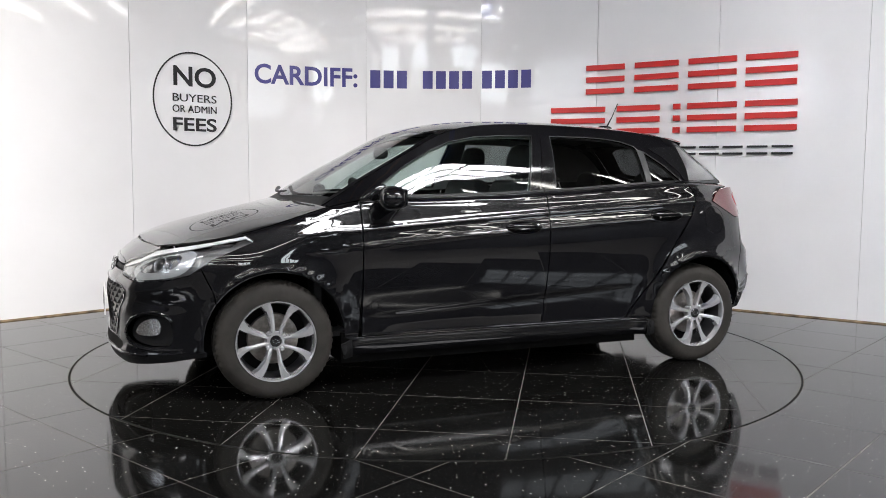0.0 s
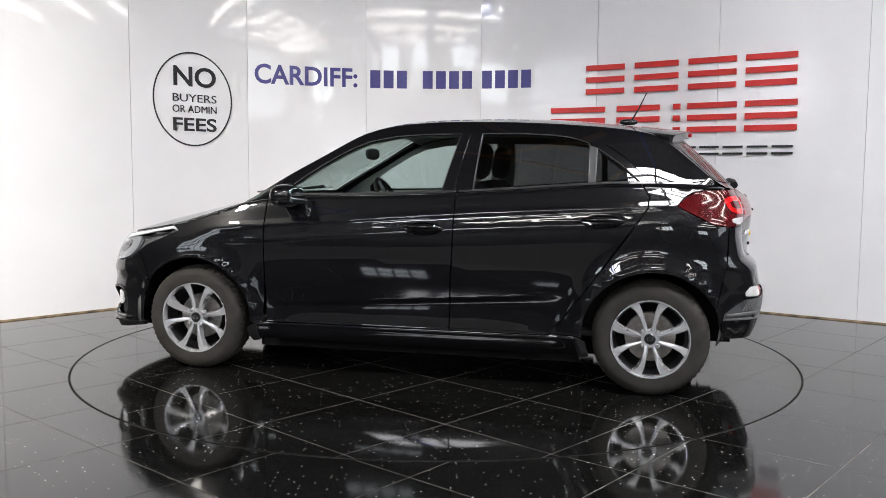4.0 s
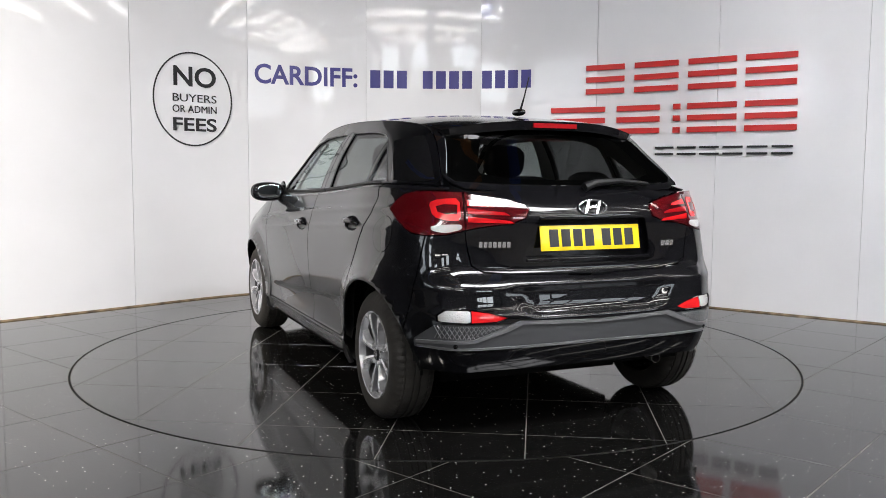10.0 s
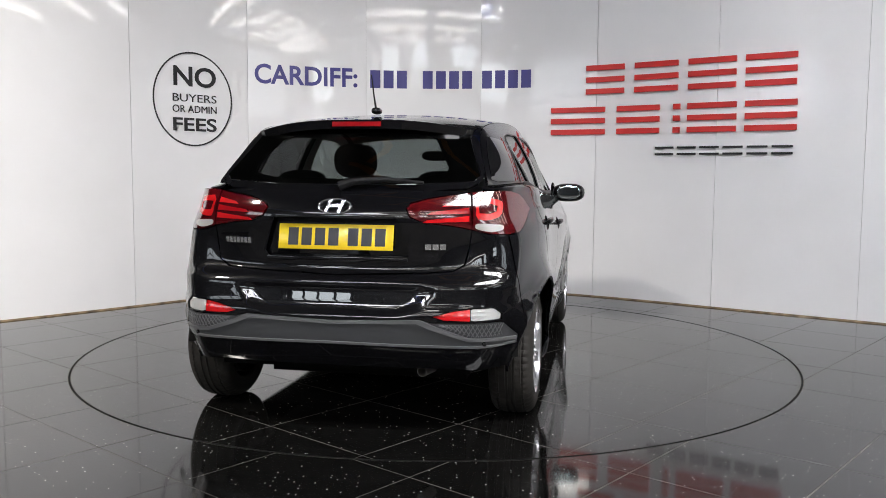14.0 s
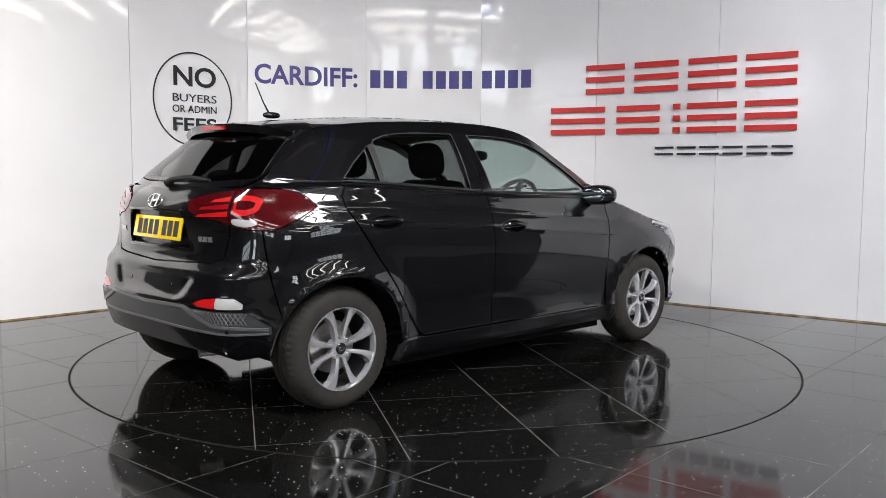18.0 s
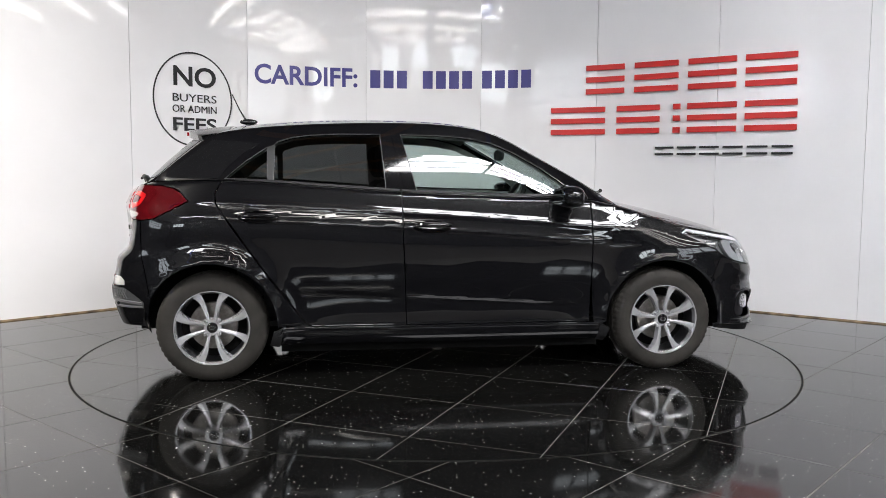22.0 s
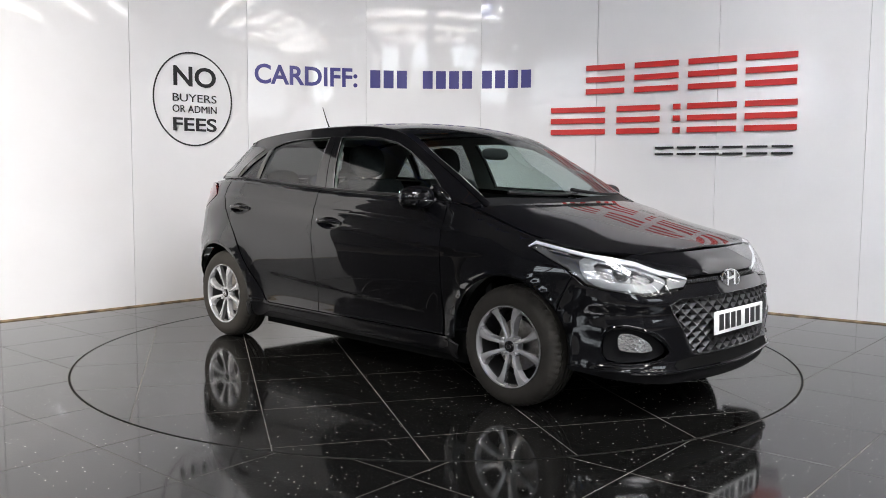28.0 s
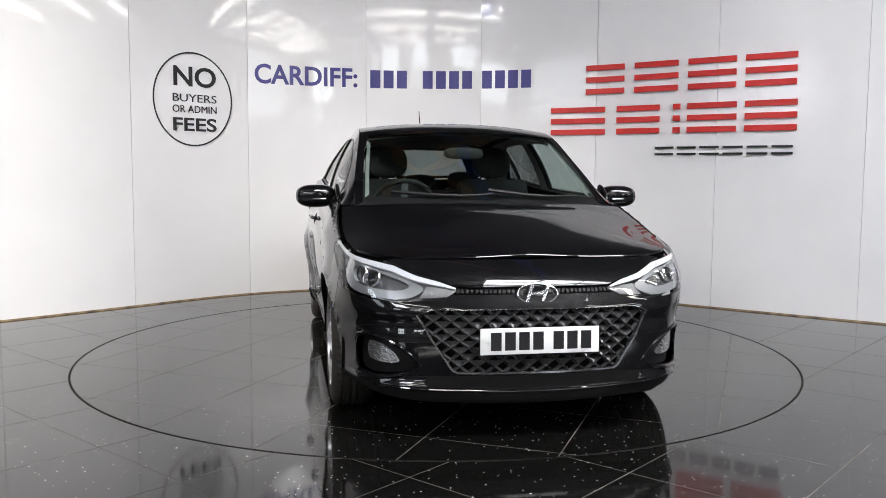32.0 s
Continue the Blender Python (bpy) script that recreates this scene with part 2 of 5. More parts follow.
def wall_text(words, s, z, height, width, mat, name, label, category="sign", bold=0.0):
    """Words on the wall from station s, foot at z, fitted to a height and a width."""
    cu = bpy.data.curves.new(name, "FONT")
    cu.body, cu.extrude, cu.offset, cu.resolution_u = words, 0.002, bold, 4
    tmp = new(name, cu)
    me = bpy.data.meshes.new_from_object(tmp.evaluated_get(bpy.context.evaluated_depsgraph_get()))
    bpy.data.objects.remove(tmp)
    co = np.empty(len(me.vertices) * 3)
    me.vertices.foreach_get("co", co)
    co = co.reshape(-1, 3)
    lo, hi = co.min(0), co.max(0)
    for v, c in zip(me.vertices, co):
        v.co = on_wall(s + (c[0] - lo[0]) / (hi[0] - lo[0]) * width, z + (c[1] - lo[1]) / (hi[1] - lo[1]) * height, 0.003 + c[2])
    me.materials.clear()
    me.materials.append(mat)
    return tagged(new(name, me), label, category)


def wall_ring(s, z, rs, rz, wide, mat, name, label):
    bm = bmesh.new()
    n, rows = 72, []
    for k in range(n):
        a = 2 * math.pi * k / n
        rows.append([bm.verts.new(on_wall(s + (rs + d) * math.cos(a), z + (rz + d) * math.sin(a), h)) for d, h in ((-wide / 2, 0.001), (-wide / 2, 0.004), (wide / 2, 0.004), (wide / 2, 0.001))])
    for k in range(n):
        A, B = rows[k], rows[(k + 1) % n]
        for i in range(3):
            bm.faces.new((A[i], B[i], B[i + 1], A[i + 1]))
    bmesh.ops.recalc_face_normals(bm, faces=bm.faces)
    return tagged(finish(name, bm, mat), label, "sign")


wall_ring(3.856, 1.772, 0.375, 0.402, 0.013, INK, "sign_ring", "thin black ring decal on the white wall")
wall_text("NO", 3.671, 1.880, 0.175, 0.411, INK, "sign_lettering", "bold black lettering reading NO in a ring", bold=0.02)
wall_text("BUYERS", 3.660, 1.748, 0.068, 0.424, INK, "sign_lettering", "black lettering reading BUYERS in a ring")
wall_text("OR ADMIN", 3.657, 1.655, 0.063, 0.426, INK, "sign_lettering", "thin black lettering reading OR ADMIN in a ring")
wall_text("FEES", 3.660, 1.494, 0.117, 0.421, INK, "sign_lettering", "bold black lettering reading FEES in a ring", bold=0.02)
wall_text("CARDIFF:", 4.462, 1.957, 0.183, 0.98, NAVY, "sign_lettering", "navy blue vinyl lettering reading CARDIFF on the wall", bold=0.022)


def bar_group(label, mat, bars, proud):
    """A sign made of plain bars: (station, foot, width, height)."""
    ob = tagged(new("sign"), label, "sign")
    for s0, z0, w, h in bars:
        part("bar", wall_slab(s0, s0 + w, z0, z0 + h, proud, 0.001, 2), mat, ob, "", False)
    return ob


for s0, n in ((5.563, 3), (6.067, 4), (6.644, 4)):
    bar_group("row of navy blue vinyl bars on the wall", NAVY, [(s0 + k * 0.1275, 1.957, 0.096, 0.170) for k in range(n)], 0.004)
RED_BARS = []
for a, w in ((7.664, 0.363), (8.127, 0.40), (8.618, 0.41), (9.106, 0.405)):
    RED_BARS += [(a, z, w, 0.048) for z in (2.085, 1.978, 1.872)]
bar_group("raised red stripes of the dealer sign, upper row", RED, RED_BARS, 0.022)
RED_BARS = []
for a, w in ((7.33, 0.52), (7.966, 0.40), (8.493, 0.06), (8.620, 0.42), (9.111, 0.412)):
    RED_BARS += [(a, z, w, 0.048) for z in (1.708, 1.607, 1.506)]
bar_group("raised red stripes of the dealer sign, lower row", RED, RED_BARS, 0.022)
bar_group("raised black stripes under the red sign", INK, [(8.336 + k * 0.2, z, 0.165, 0.017) for k in range(6) for z in (1.370, 1.314)], 0.018)


# ---- floor and turntable ----
def tile_mesh(name, outline, top, drop=0.02):
    bm = bmesh.new()
    cx, cy = sum(p[0] for p in outline) / len(outline), sum(p[1] for p in outline) / len(outline)
    e = 0.0008
    def lift(z, k):
        vs = []
        for x, y in outline:
            d = math.hypot(x - cx, y - cy) or 1
            vs.append(bm.verts.new((x - (x - cx) / d * k, y - (y - cy) / d * k, z)))
        return vs
    a, b, c = lift(top, e), lift(top - 0.0004, 0.0006), lift(top - drop, 0.0006)
    bm.faces.new(a)
    for A, B in ((a, b), (b, c)):
        for i in range(len(A)):
            j = (i + 1) % len(A)
            bm.faces.new((B[i], B[j], A[j], A[i]))
    bmesh.ops.recalc_face_normals(bm, faces=bm.faces)
    me = bpy.data.meshes.new(name)
    bm.to_mesh(me)
    bm.free()
    me.materials.append(TILE)
    return me


R_TABLE = 2.212


def circle_cut(sq, radius, keep_inside):
    """A square kept inside or outside of a circle about the origin, its curved side in short steps."""
    fine = []
    for i, p in enumerate(sq):
        q = sq[(i + 1) % len(sq)]
        for k in range(24):
            fine.append((p[0] + (q[0] - p[0]) * k / 24, p[1] + (q[1] - p[1]) * k / 24))
    flags = [(math.hypot(*p) < radius) == keep_inside for p in fine]
    if all(flags):
        return sq
    if not any(flags):
        return None
    out = []
    for i, p in enumerate(fine):
        q, fp, fq = fine[(i + 1) % len(fine)], flags[i], flags[(i + 1) % len(fine)]
        if fp and (i % 24 == 0 or not flags[i - 1]):
            out.append(p)
        if fp != fq:
            lo, hi = p, q
            for _ in range(18):
                mid = ((lo[0] + hi[0]) / 2, (lo[1] + hi[1]) / 2)
                if ((math.hypot(*mid) < radius) == keep_inside) == fp:
                    lo = mid
                else:
                    hi = mid
            out.append((lo[0], lo[1], "arc"))
    # bend the cut along the circle
    done = []
    for i, p in enumerate(out):
        done.append(p[:2])
        q = out[(i + 1) % len(out)]
        if len(p) == 3 and len(q) == 3:
            a0, a1 = math.atan2(p[1], p[0]), math.atan2(q[1], q[0])
            d = (a1 - a0 + math.pi) % (2 * math.pi) - math.pi
            mid = (math.cos(a0 + d / 2) * radius, math.sin(a0 + d / 2) * radius)
            if abs(d) > 0.005 and not any(len(r) == 2 and math.dist(mid, r[:2]) < 1e-3 for r in out):
                done += [(math.cos(a0 + d * k / 8) * radius, math.sin(a0 + d * k / 8) * radius) for k in range(1, 8)]
    return done if len(done) > 2 else None


def tiles(parent, angle, size, off_a, off_b, radius, inside, lo, hi, gap=0.0018, ok=None):
    c, s = math.cos(radians(angle)), math.sin(radians(angle))
    n = 0
    for i in range(lo, hi):
        for j in range(lo, hi):
            a0, b0 = off_a + i * size + gap, off_b + j * size + gap
            a1, b1 = a0 + size - 2 * gap, b0 + size - 2 * gap
            sq = [(a * c - b * s, a * s + b * c) for a, b in ((a0, b0), (a1, b0), (a1, b1), (a0, b1))]
            if ok and not ok(sum(p[0] for p in sq) / 4, sum(p[1] for p in sq) / 4):
                continue
            got = circle_cut(sq, radius, inside)
            if got:
                ob = new("tile", tile_mesh("tile", got, 0.0))
                ob.parent = parent
                n += 1
    return n


bm = box((-12, -14, -0.12), (12, 6, -0.016))
floor = tagged(finish("floor", bm, CONCRETE), "black polished granite tiles laid on the hall floor", "floor", kind="structure")
part("grout_bed", box((-4.6, -3.9, -0.012), (4.6, 3.0, -0.0009)), GROUT, floor, "", False)
turntable = tagged(new("turntable"), "round black granite turntable flush with the floor", "turntable")
bm = bmesh.new()
lathe(bm, [(0.0, -0.0006), (R_TABLE - 0.010, -0.0006), (R_TABLE - 0.010, -0.0045), (0.0, -0.0045)], 128, "Z")
part("plate", bm, GROUT, turntable, "", False)
bm = bmesh.new()
lathe(bm, [(R_TABLE - 0.009, -0.004), (R_TABLE - 0.009, 0.0012), (R_TABLE + 0.001, 0.0012), (R_TABLE + 0.001, -0.004)], 160, "Z")
part("rim_seal", bm, DARKGAP, turntable, "thin black rubber seal")


# ---- hall that closes the place ----
def slab(name, lo, hi, mat, label, category="wall"):
    return tagged(finish(name, box(lo, hi), mat), label, category, kind="structure")


slab("wall_north", (-9.6, 5.9, -0.05), (9.6, 6.1, 5.5), HALLWALL, "plain dark hall wall")
slab("wall_south", (-9.6, -14.1, -0.05), (9.6, -13.9, 5.5), HALLWALL, "plain dark hall wall")
slab("wall_west", (-9.8, -14, -0.05), (-9.6, 6, 5.5), HALLWALL, "plain dark hall wall")
slab("wall_east", (9.6, -14, -0.05), (9.8, 6, 5.5), HALLWALL, "plain dark hall wall")
slab("ceiling", (-12, -14, 5.435), (12, 6, 5.7), HALLROOF, "dark hall roof", "ceiling")


def rooflight(x0, x1, y0, y1, nx, ny):
    """A glazed opening in the roof: a frame of bars with bright panes."""
    ob = tagged(new("rooflight"), "bright glazed rooflight in a steel frame", "rooflight", "rooflights")
    ob.location = (0, 0, 0)
    dx, dy = (x1 - x0) / nx, (y1 - y0) / ny
    for i in range(nx):
        for j in range(ny):
            part("pane", box((x0 + i * dx + 0.05, y0 + j * dy + 0.05, 5.40), (x0 + (i + 1) * dx - 0.05, y0 + (j + 1) * dy - 0.05, 5.42)), LIGHTPANEL, ob, "", False)
    for i in range(nx + 1):
        part("bar", box((x0 + i * dx - 0.05, y0, 5.36), (x0 + i * dx + 0.05, y1, 5.44)), HALLROOF, ob, "", False)
    for j in range(ny + 1):
        part("bar", box((x0 - 0.05, y0 + j * dy - 0.05, 5.365), (x1 + 0.05, y0 + j * dy + 0.05, 5.435)), HALLROOF, ob, "", False)


rooflight(0.9, 5.5, -5.5, -3.5, 3, 3)
rooflight(-6.4, -3.8, -11.8, -9.6, 2, 2)


def hall_window(x, y0, y1, z0, z1, ny, nz, inward):
    """A tall glazed window in a side wall, with glazing bars."""
    ob = tagged(new("window_1"), "tall bright window with dark glazing bars", "window", kind="structure")
    dy, dz = (y1 - y0) / ny, (z1 - z0) / nz
    for i in range(ny):
        for j in range(nz):
            part("pane", box((x, y0 + i * dy + 0.04, z0 + j * dz + 0.04), (x + 0.02 * inward, y0 + (i + 1) * dy - 0.04, z0 + (j + 1) * dz - 0.04)), WINDOWLIGHT, ob, "", False)
    for i in range(ny + 1):
        part("glazing_bar", box((x - 0.01 * inward, y0 + i * dy - 0.04, z0), (x + 0.05 * inward, y0 + i * dy + 0.04, z1)), HALLWALL, ob, "", False)
    for j in range(nz + 1):
        part("glazing_bar", box((x - 0.01 * inward, y0 - 0.04, z0 + j * dz - 0.04), (x + 0.045 * inward, y1 + 0.04, z0 + j * dz + 0.04)), HALLWALL, ob, "", False)


hall_window(9.6, -9.5, -5.5, 2.6, 4.2, 5, 3, -1)
hall_window(-9.6, -10.5, -6.0, 2.6, 4.2, 5, 3, 1)


def high_window(x0, x1, z0, z1, n, rows):
    """A clerestory window in the south wall, with glazing bars both ways."""
    ob = tagged(new("window_2"), "bright clerestory window with dark glazing bars", "window", kind="structure")
    d, h = (x1 - x0) / n, (z1 - z0) / rows
    for i in range(n):
        for j in range(rows):
            part("pane", box((x0 + i * d + 0.04, -13.9, z0 + j * h + 0.04), (x0 + (i + 1) * d - 0.04, -13.88, z0 + (j + 1) * h - 0.04)), CLERESTORY, ob, "", False)
    for i in range(n + 1):
        part("glazing_bar", box((x0 + i * d - 0.04, -13.91, z0), (x0 + i * d + 0.04, -13.86, z1)), HALLWALL, ob, "", False)
    for j in range(rows + 1):
        part("glazing_bar", box((x0 - 0.04, -13.91, z0 + j * h - 0.04), (x1 + 0.04, -13.855, z0 + j * h + 0.04)), HALLWALL, ob, "", False)


for x0, x1, z0, z1, n, rows in ((-8.9, -6.8, 3.3, 4.5, 4, 2), (-4.6, -2.9, 4.2, 4.9, 4, 1), (-0.5, 0.6, 4.1, 4.9, 3, 1), (1.7, 2.9, 3.9, 4.8, 3, 1), (6.8, 8.9, 3.3, 4.5, 4, 2)):
    high_window(x0, x1, z0, z1, n, rows)


def tube_row(x0, x1, y, z):
    """A slim fluorescent batten hung under the roof."""
    ob = tagged(new("strip_light"), "slim fluorescent strip light under the roof", "lamp", "strip lights under the roof")
    part("tube", box((x0, y - 0.04, z - 0.05), (x1, y + 0.04, z), None, 0.012), TUBELIGHT, ob)
    part("batten", box((x0 - 0.05, y - 0.06, z), (x1 + 0.05, y + 0.06, z + 0.05)), WALLWHITE, ob, "", False)
    for x in (x0 + 0.3, x1 - 0.3):
        part("hanger", box((x - 0.01, y - 0.01, z + 0.05), (x + 0.01, y + 0.01, 5.44)), HALLROOF, ob, "", False)


for y, z in ((-7.6, 4.6), (-9.4, 4.6), (-11.2, 4.6), (-12.8, 3.6)):
    tube_row(-3.4, -0.9, y, z)
    tube_row(-0.3, 2.2, y, z)
for y in (-1.4, -2.6, -4.0, -5.2, -6.4, -7.6, -8.8):
    tube_row(4.8, 8.4, y, 4.3)


def beam(name, a, b, size, mat, label):
    d = Vector(b) - Vector(a)
    m = Matrix.Translation(a) @ d.to_track_quat("X", "Z").to_matrix().to_4x4()
    w, h, L = size, size * 1.5, d.length
    bm = add_box(bmesh.new(), (0, -w / 2, -h / 2), (L, w / 2, -h / 2 + 0.015), m)
    add_box(bm, (0, -w / 2, h / 2 - 0.015), (L, w / 2, h / 2), m)
    add_box(bm, (0, -0.008, -h / 2 + 0.015), (L, 0.008, h / 2 - 0.015), m)
    return tagged(finish(name, bm, mat), label, "beam", "roof steelwork")


beam("roof_beam", (2.4, -3.4, 5.315), (-0.39, 5.8, 5.315), 0.16, BLUESTEEL, "blue painted steel roof beam")
beam("roof_beam", (-5.5, -12.0, 5.315), (-5.5, 2.0, 5.315), 0.16, BLUESTEEL, "blue painted steel roof beam")
for k in range(5):
    y = -5.4 + 2.1 * k
    beam("roof_brace", (-1.6, y + 2.1, 5.36), (1.0, y + 0.1, 5.36), 0.10, ORANGESTEEL, "orange steel roof brace")
    beam("roof_brace", (1.0, y + 1.9, 5.21), (-1.2, y - 0.1, 5.21), 0.10, ORANGESTEEL, "orange steel roof brace")


# ---- the car: one smooth skin from which all its panels are cut ----
OUTLINE = [(2.076, 0.0), (2.067, 0.20), (2.037, 0.38), (1.992, 0.55), (1.918, 0.682), (1.806, 0.772), (1.59, 0.830), (1.28, 0.852), (0.80, 0.861), (0.0, 0.866), (-0.80, 0.866),
           (-1.28, 0.860), (-1.575, 0.812), (-1.732, 0.747), (-1.809, 0.655), (-1.841, 0.53), (-1.861, 0.35), (-1.867, 0.18), (-1.868, 0.0)]
_mir = [(x, -y) for x, y in OUTLINE[3:0:-1]] + OUTLINE + [(x, -y) for x, y in OUTLINE[-2:-5:-1]]
_s = [0.0]
for p, q in zip(_mir, _mir[1:]):
    _s.append(_s[-1] + math.dist(p, q))
_s = np.array(_s) - _s[3]
S_END = float(_s[3 + len(OUTLINE) - 1])
out_x, out_y = Curve(_s, [p[0] for p in _mir]), Curve(_s, [p[1] for p in _mir])
_fine = np.linspace(0, S_END, 4000)
_fx, _fy = out_x(_fine), out_y(_fine)
_mid = int(np.argmax(_fy))


def X(x):
    """Girth of the outline at a place x along the side."""
    return float(np.interp(-x, -_fx, _fine))


def F(y):
    """Girth of the outline at a distance y from the middle of the nose."""
    return float(np.interp(y, _fy[:_mid], _fine[:_mid]))


def T(y):
    """Girth of the outline at a distance y from the middle of the tail."""
    return float(np.interp(y, _fy[_mid:][::-1], _fine[_mid:][::-1]))


SHOULDER = curve([(-1.95, 1.085), (-1.75, 1.089), (-1.6, 1.090), (-1.4, 1.095), (-1.2, 1.096), (-0.8, 1.075), (-0.4, 1.048), (0.0, 1.028), (0.5, 1.015), (0.8, 1.003), (1.0, 0.967), (1.2, 0.908), (1.4, 0.850), (1.6, 0.811), (1.8, 0.783), (2.0, 0.760)])
SIDE_IN = curve([(0.10, 0.16), (0.15, 0.105), (0.20, 0.062), (0.24, 0.043), (0.29, 0.037), (0.36, 0.037), (0.45, 0.028), (0.55, 0.012), (0.66, 0.002), (0.78, 0.0), (0.9, 0.0), (1.2, 0.0)])
TOP_IN = curve([(-0.12, 0.28), (-0.05, 0.150), (0.0, 0.1035), (0.010, 0.073), (0.025, 0.0590), (0.05, 0.0505), (0.10, 0.035), (0.15, 0.0195), (0.2, 0.0075), (0.25, 0.001), (0.35, 0.0), (0.5, 0.0), (1.2, 0.0)])
NOSE_IN = curve([(0.10, 0.22), (0.13, 0.11), (0.16, 0.045), (0.185, 0.026), (0.21, 0.019), (0.25, 0.021), (0.32, 0.022), (0.42, 0.016), (0.50, 0.0116), (0.56, 0.0233), (0.62, 0.0524), (0.67, 0.0792), (0.72, 0.122), (0.76, 0.177), (0.80, 0.246), (0.86, 0.382), (1.1, 0.951)])
TAIL_IN = curve([(0.10, 0.40), (0.20, 0.17), (0.26, 0.065), (0.32, 0.022), (0.42, -0.008), (0.52, -0.017), (0.55, -0.014), (0.575, -0.004), (0.605, 0.003), (0.64, 0.0094), (0.67, 0.0168), (0.695, 0.036), (0.72, 0.058), (0.76, 0.0625), (0.82, 0.0535), (0.90, 0.0445), (0.98, 0.0495), (1.03, 0.082), (1.07, 0.127), (1.12, 0.198), (1.2, 0.314)])
WHEEL_X, WHEEL_Z, WHEEL_Y = 1.285, 0.300, 0.838


T_CORNER = T(0.66)


def skin(s, z):
    """A point of the lower body by girth and height."""
    s, z = np.asarray(s, float), np.asarray(z, float)
    x, y = out_x(s), out_y(s)
    dx, dy = out_x(s + 0.004) - out_x(s - 0.004), out_y(s + 0.004) - out_y(s - 0.004)
    n = np.hypot(dx, dy)
    nx, ny = dy / n, -dx / n
    side, nose, tail = ny ** 2, np.where(nx > 0, nx ** 2, 0), np.where(nx < 0, nx ** 2, 0)
    top = SHOULDER(x) - z
    wide = 1 - 0.40 / (1 + np.exp(-(x - 1.15) * 9)) + 0.65 / (1 + np.exp((x + 1.35) * 9))
    inset = side * (SIDE_IN(z) + TOP_IN(top * np.where(top > 0, 1 + 0.9 / (1 + np.exp(-(x - 0.98) * 12)), 1)) * wide) + nose * NOSE_IN(z) + tail * TAIL_IN(z)
    # shoulder ridge, scooped lower doors, flared arches
    deep = np.clip((0.462 - 0.064 * x) - z, 0, 1)
    inset = inset + side * 0.009 * (1 - np.exp(-(deep / 0.018) ** 2)) * np.exp(-(deep / 0.13) ** 2) * np.exp(-((x + 0.01) / 0.72) ** 8)
    line = z - (0.912 - 0.066 * x - 0.008 * x * x)
    near = 1 / (1 + np.exp((x - 1.08) * 18)) / (1 + np.exp((-1.38 - x) * 18))
    inset = inset - side * near * (0.0055 * np.exp(-(line / 0.015) ** 2) + 0.0038 * np.exp(-((line + 0.084) / 0.013) ** 2))
    inset = inset - side * 0.005 * np.exp(-((z - 0.287) / 0.011) ** 2) * (np.abs(x) < 1.0)
    # drawn-in tail corners and tucked bumper feet
    lamp = np.exp(-((s - T_CORNER) / 0.24) ** 2)
    inset = inset + 0.045 * lamp * np.clip((z - 0.66) / 0.2, 0, 1) ** 2 * (3 - 2 * np.clip((z - 0.66) / 0.2, 0, 1))
    inset = inset + side * 0.065 * np.clip((0.50 - z) / 0.22, 0, 1) ** 2 / (1 + np.exp((x + 1.56) * 30))
    ahead = np.where(nx > 0.12, np.sqrt(np.abs(nx)), 0) * np.clip((np.abs(y) - 0.30) / 0.2, 0, 1) * np.clip((x - 1.66) / 0.1, 0, 1)
    inset = inset + ahead * (0.016 * np.exp(-((z - 0.505) / 0.042) ** 2) - 0.013 * np.exp(-((z - 0.243) / 0.020) ** 2))
    field = np.clip((0.37 + 0.9 * (z - 0.53) - np.abs(y)) / 0.11, 0, 1) * np.clip((z - 0.525) / 0.035, 0, 1) * np.clip((0.685 - z) / 0.05, 0, 1)
    inset = inset + tail * 0.014 * field * field * (3 - 2 * field)
    for wx in (WHEEL_X, -WHEEL_X):
        r = np.hypot(x - wx, z - WHEEL_Z)
        inset = inset - side * ((0.018 if wx > 0 else 0.032) * np.exp(-((r - 0.355) / 0.080) ** 2) + 0.008 * np.exp(-((r - 0.362) / 0.016) ** 2))
    return np.stack([x - nx * inset, y - ny * inset, z + 0 * x], -1)


HOOD_MID = curve([(0.9, 1.039), (1.0, 1.0144), (1.12, 0.985), (1.3, 0.9468), (1.5, 0.900), (1.64, 0.864), (1.8, 0.817), (1.92, 0.7755), (2.0, 0.7425), (2.1, 0.688)])


def hood_skin(x, w):
    x, w = np.asarray(x, float), np.asarray(w, float)
    s = np.interp(-x, -_fx, _fine)
    e = skin(s, SHOULDER(x))
    mid = HOOD_MID(x)
    return np.stack([x + (e[..., 0] - x) * w, e[..., 1] * w, mid + (e[..., 2] - mid) * np.abs(w) ** 2.4], -1)


RAIL_Y = curve([(1.06, 0.70), (0.98, 0.69), (0.8, 0.670), (0.55, 0.638), (0.29, 0.603), (0.1, 0.586), (-0.3, 0.574), (-0.8, 0.562), (-1.2, 0.556), (-1.36, 0.562), (-1.45, 0.583), (-1.6, 0.635), (-1.7, 0.665)])
RAIL_Z = curve([(1.06, 0.952), (0.98, 0.995), (0.8, 1.103), (0.55, 1.240), (0.29, 1.372), (0.1, 1.413), (-0.3, 1.430), (-0.8, 1.414), (-1.1, 1.388), (-1.2, 1.374), (-1.3, 1.345), (-1.37, 1.300), (-1.45, 1.235), (-1.52, 1.175), (-1.6, 1.102), (-1.7, 1.01)])
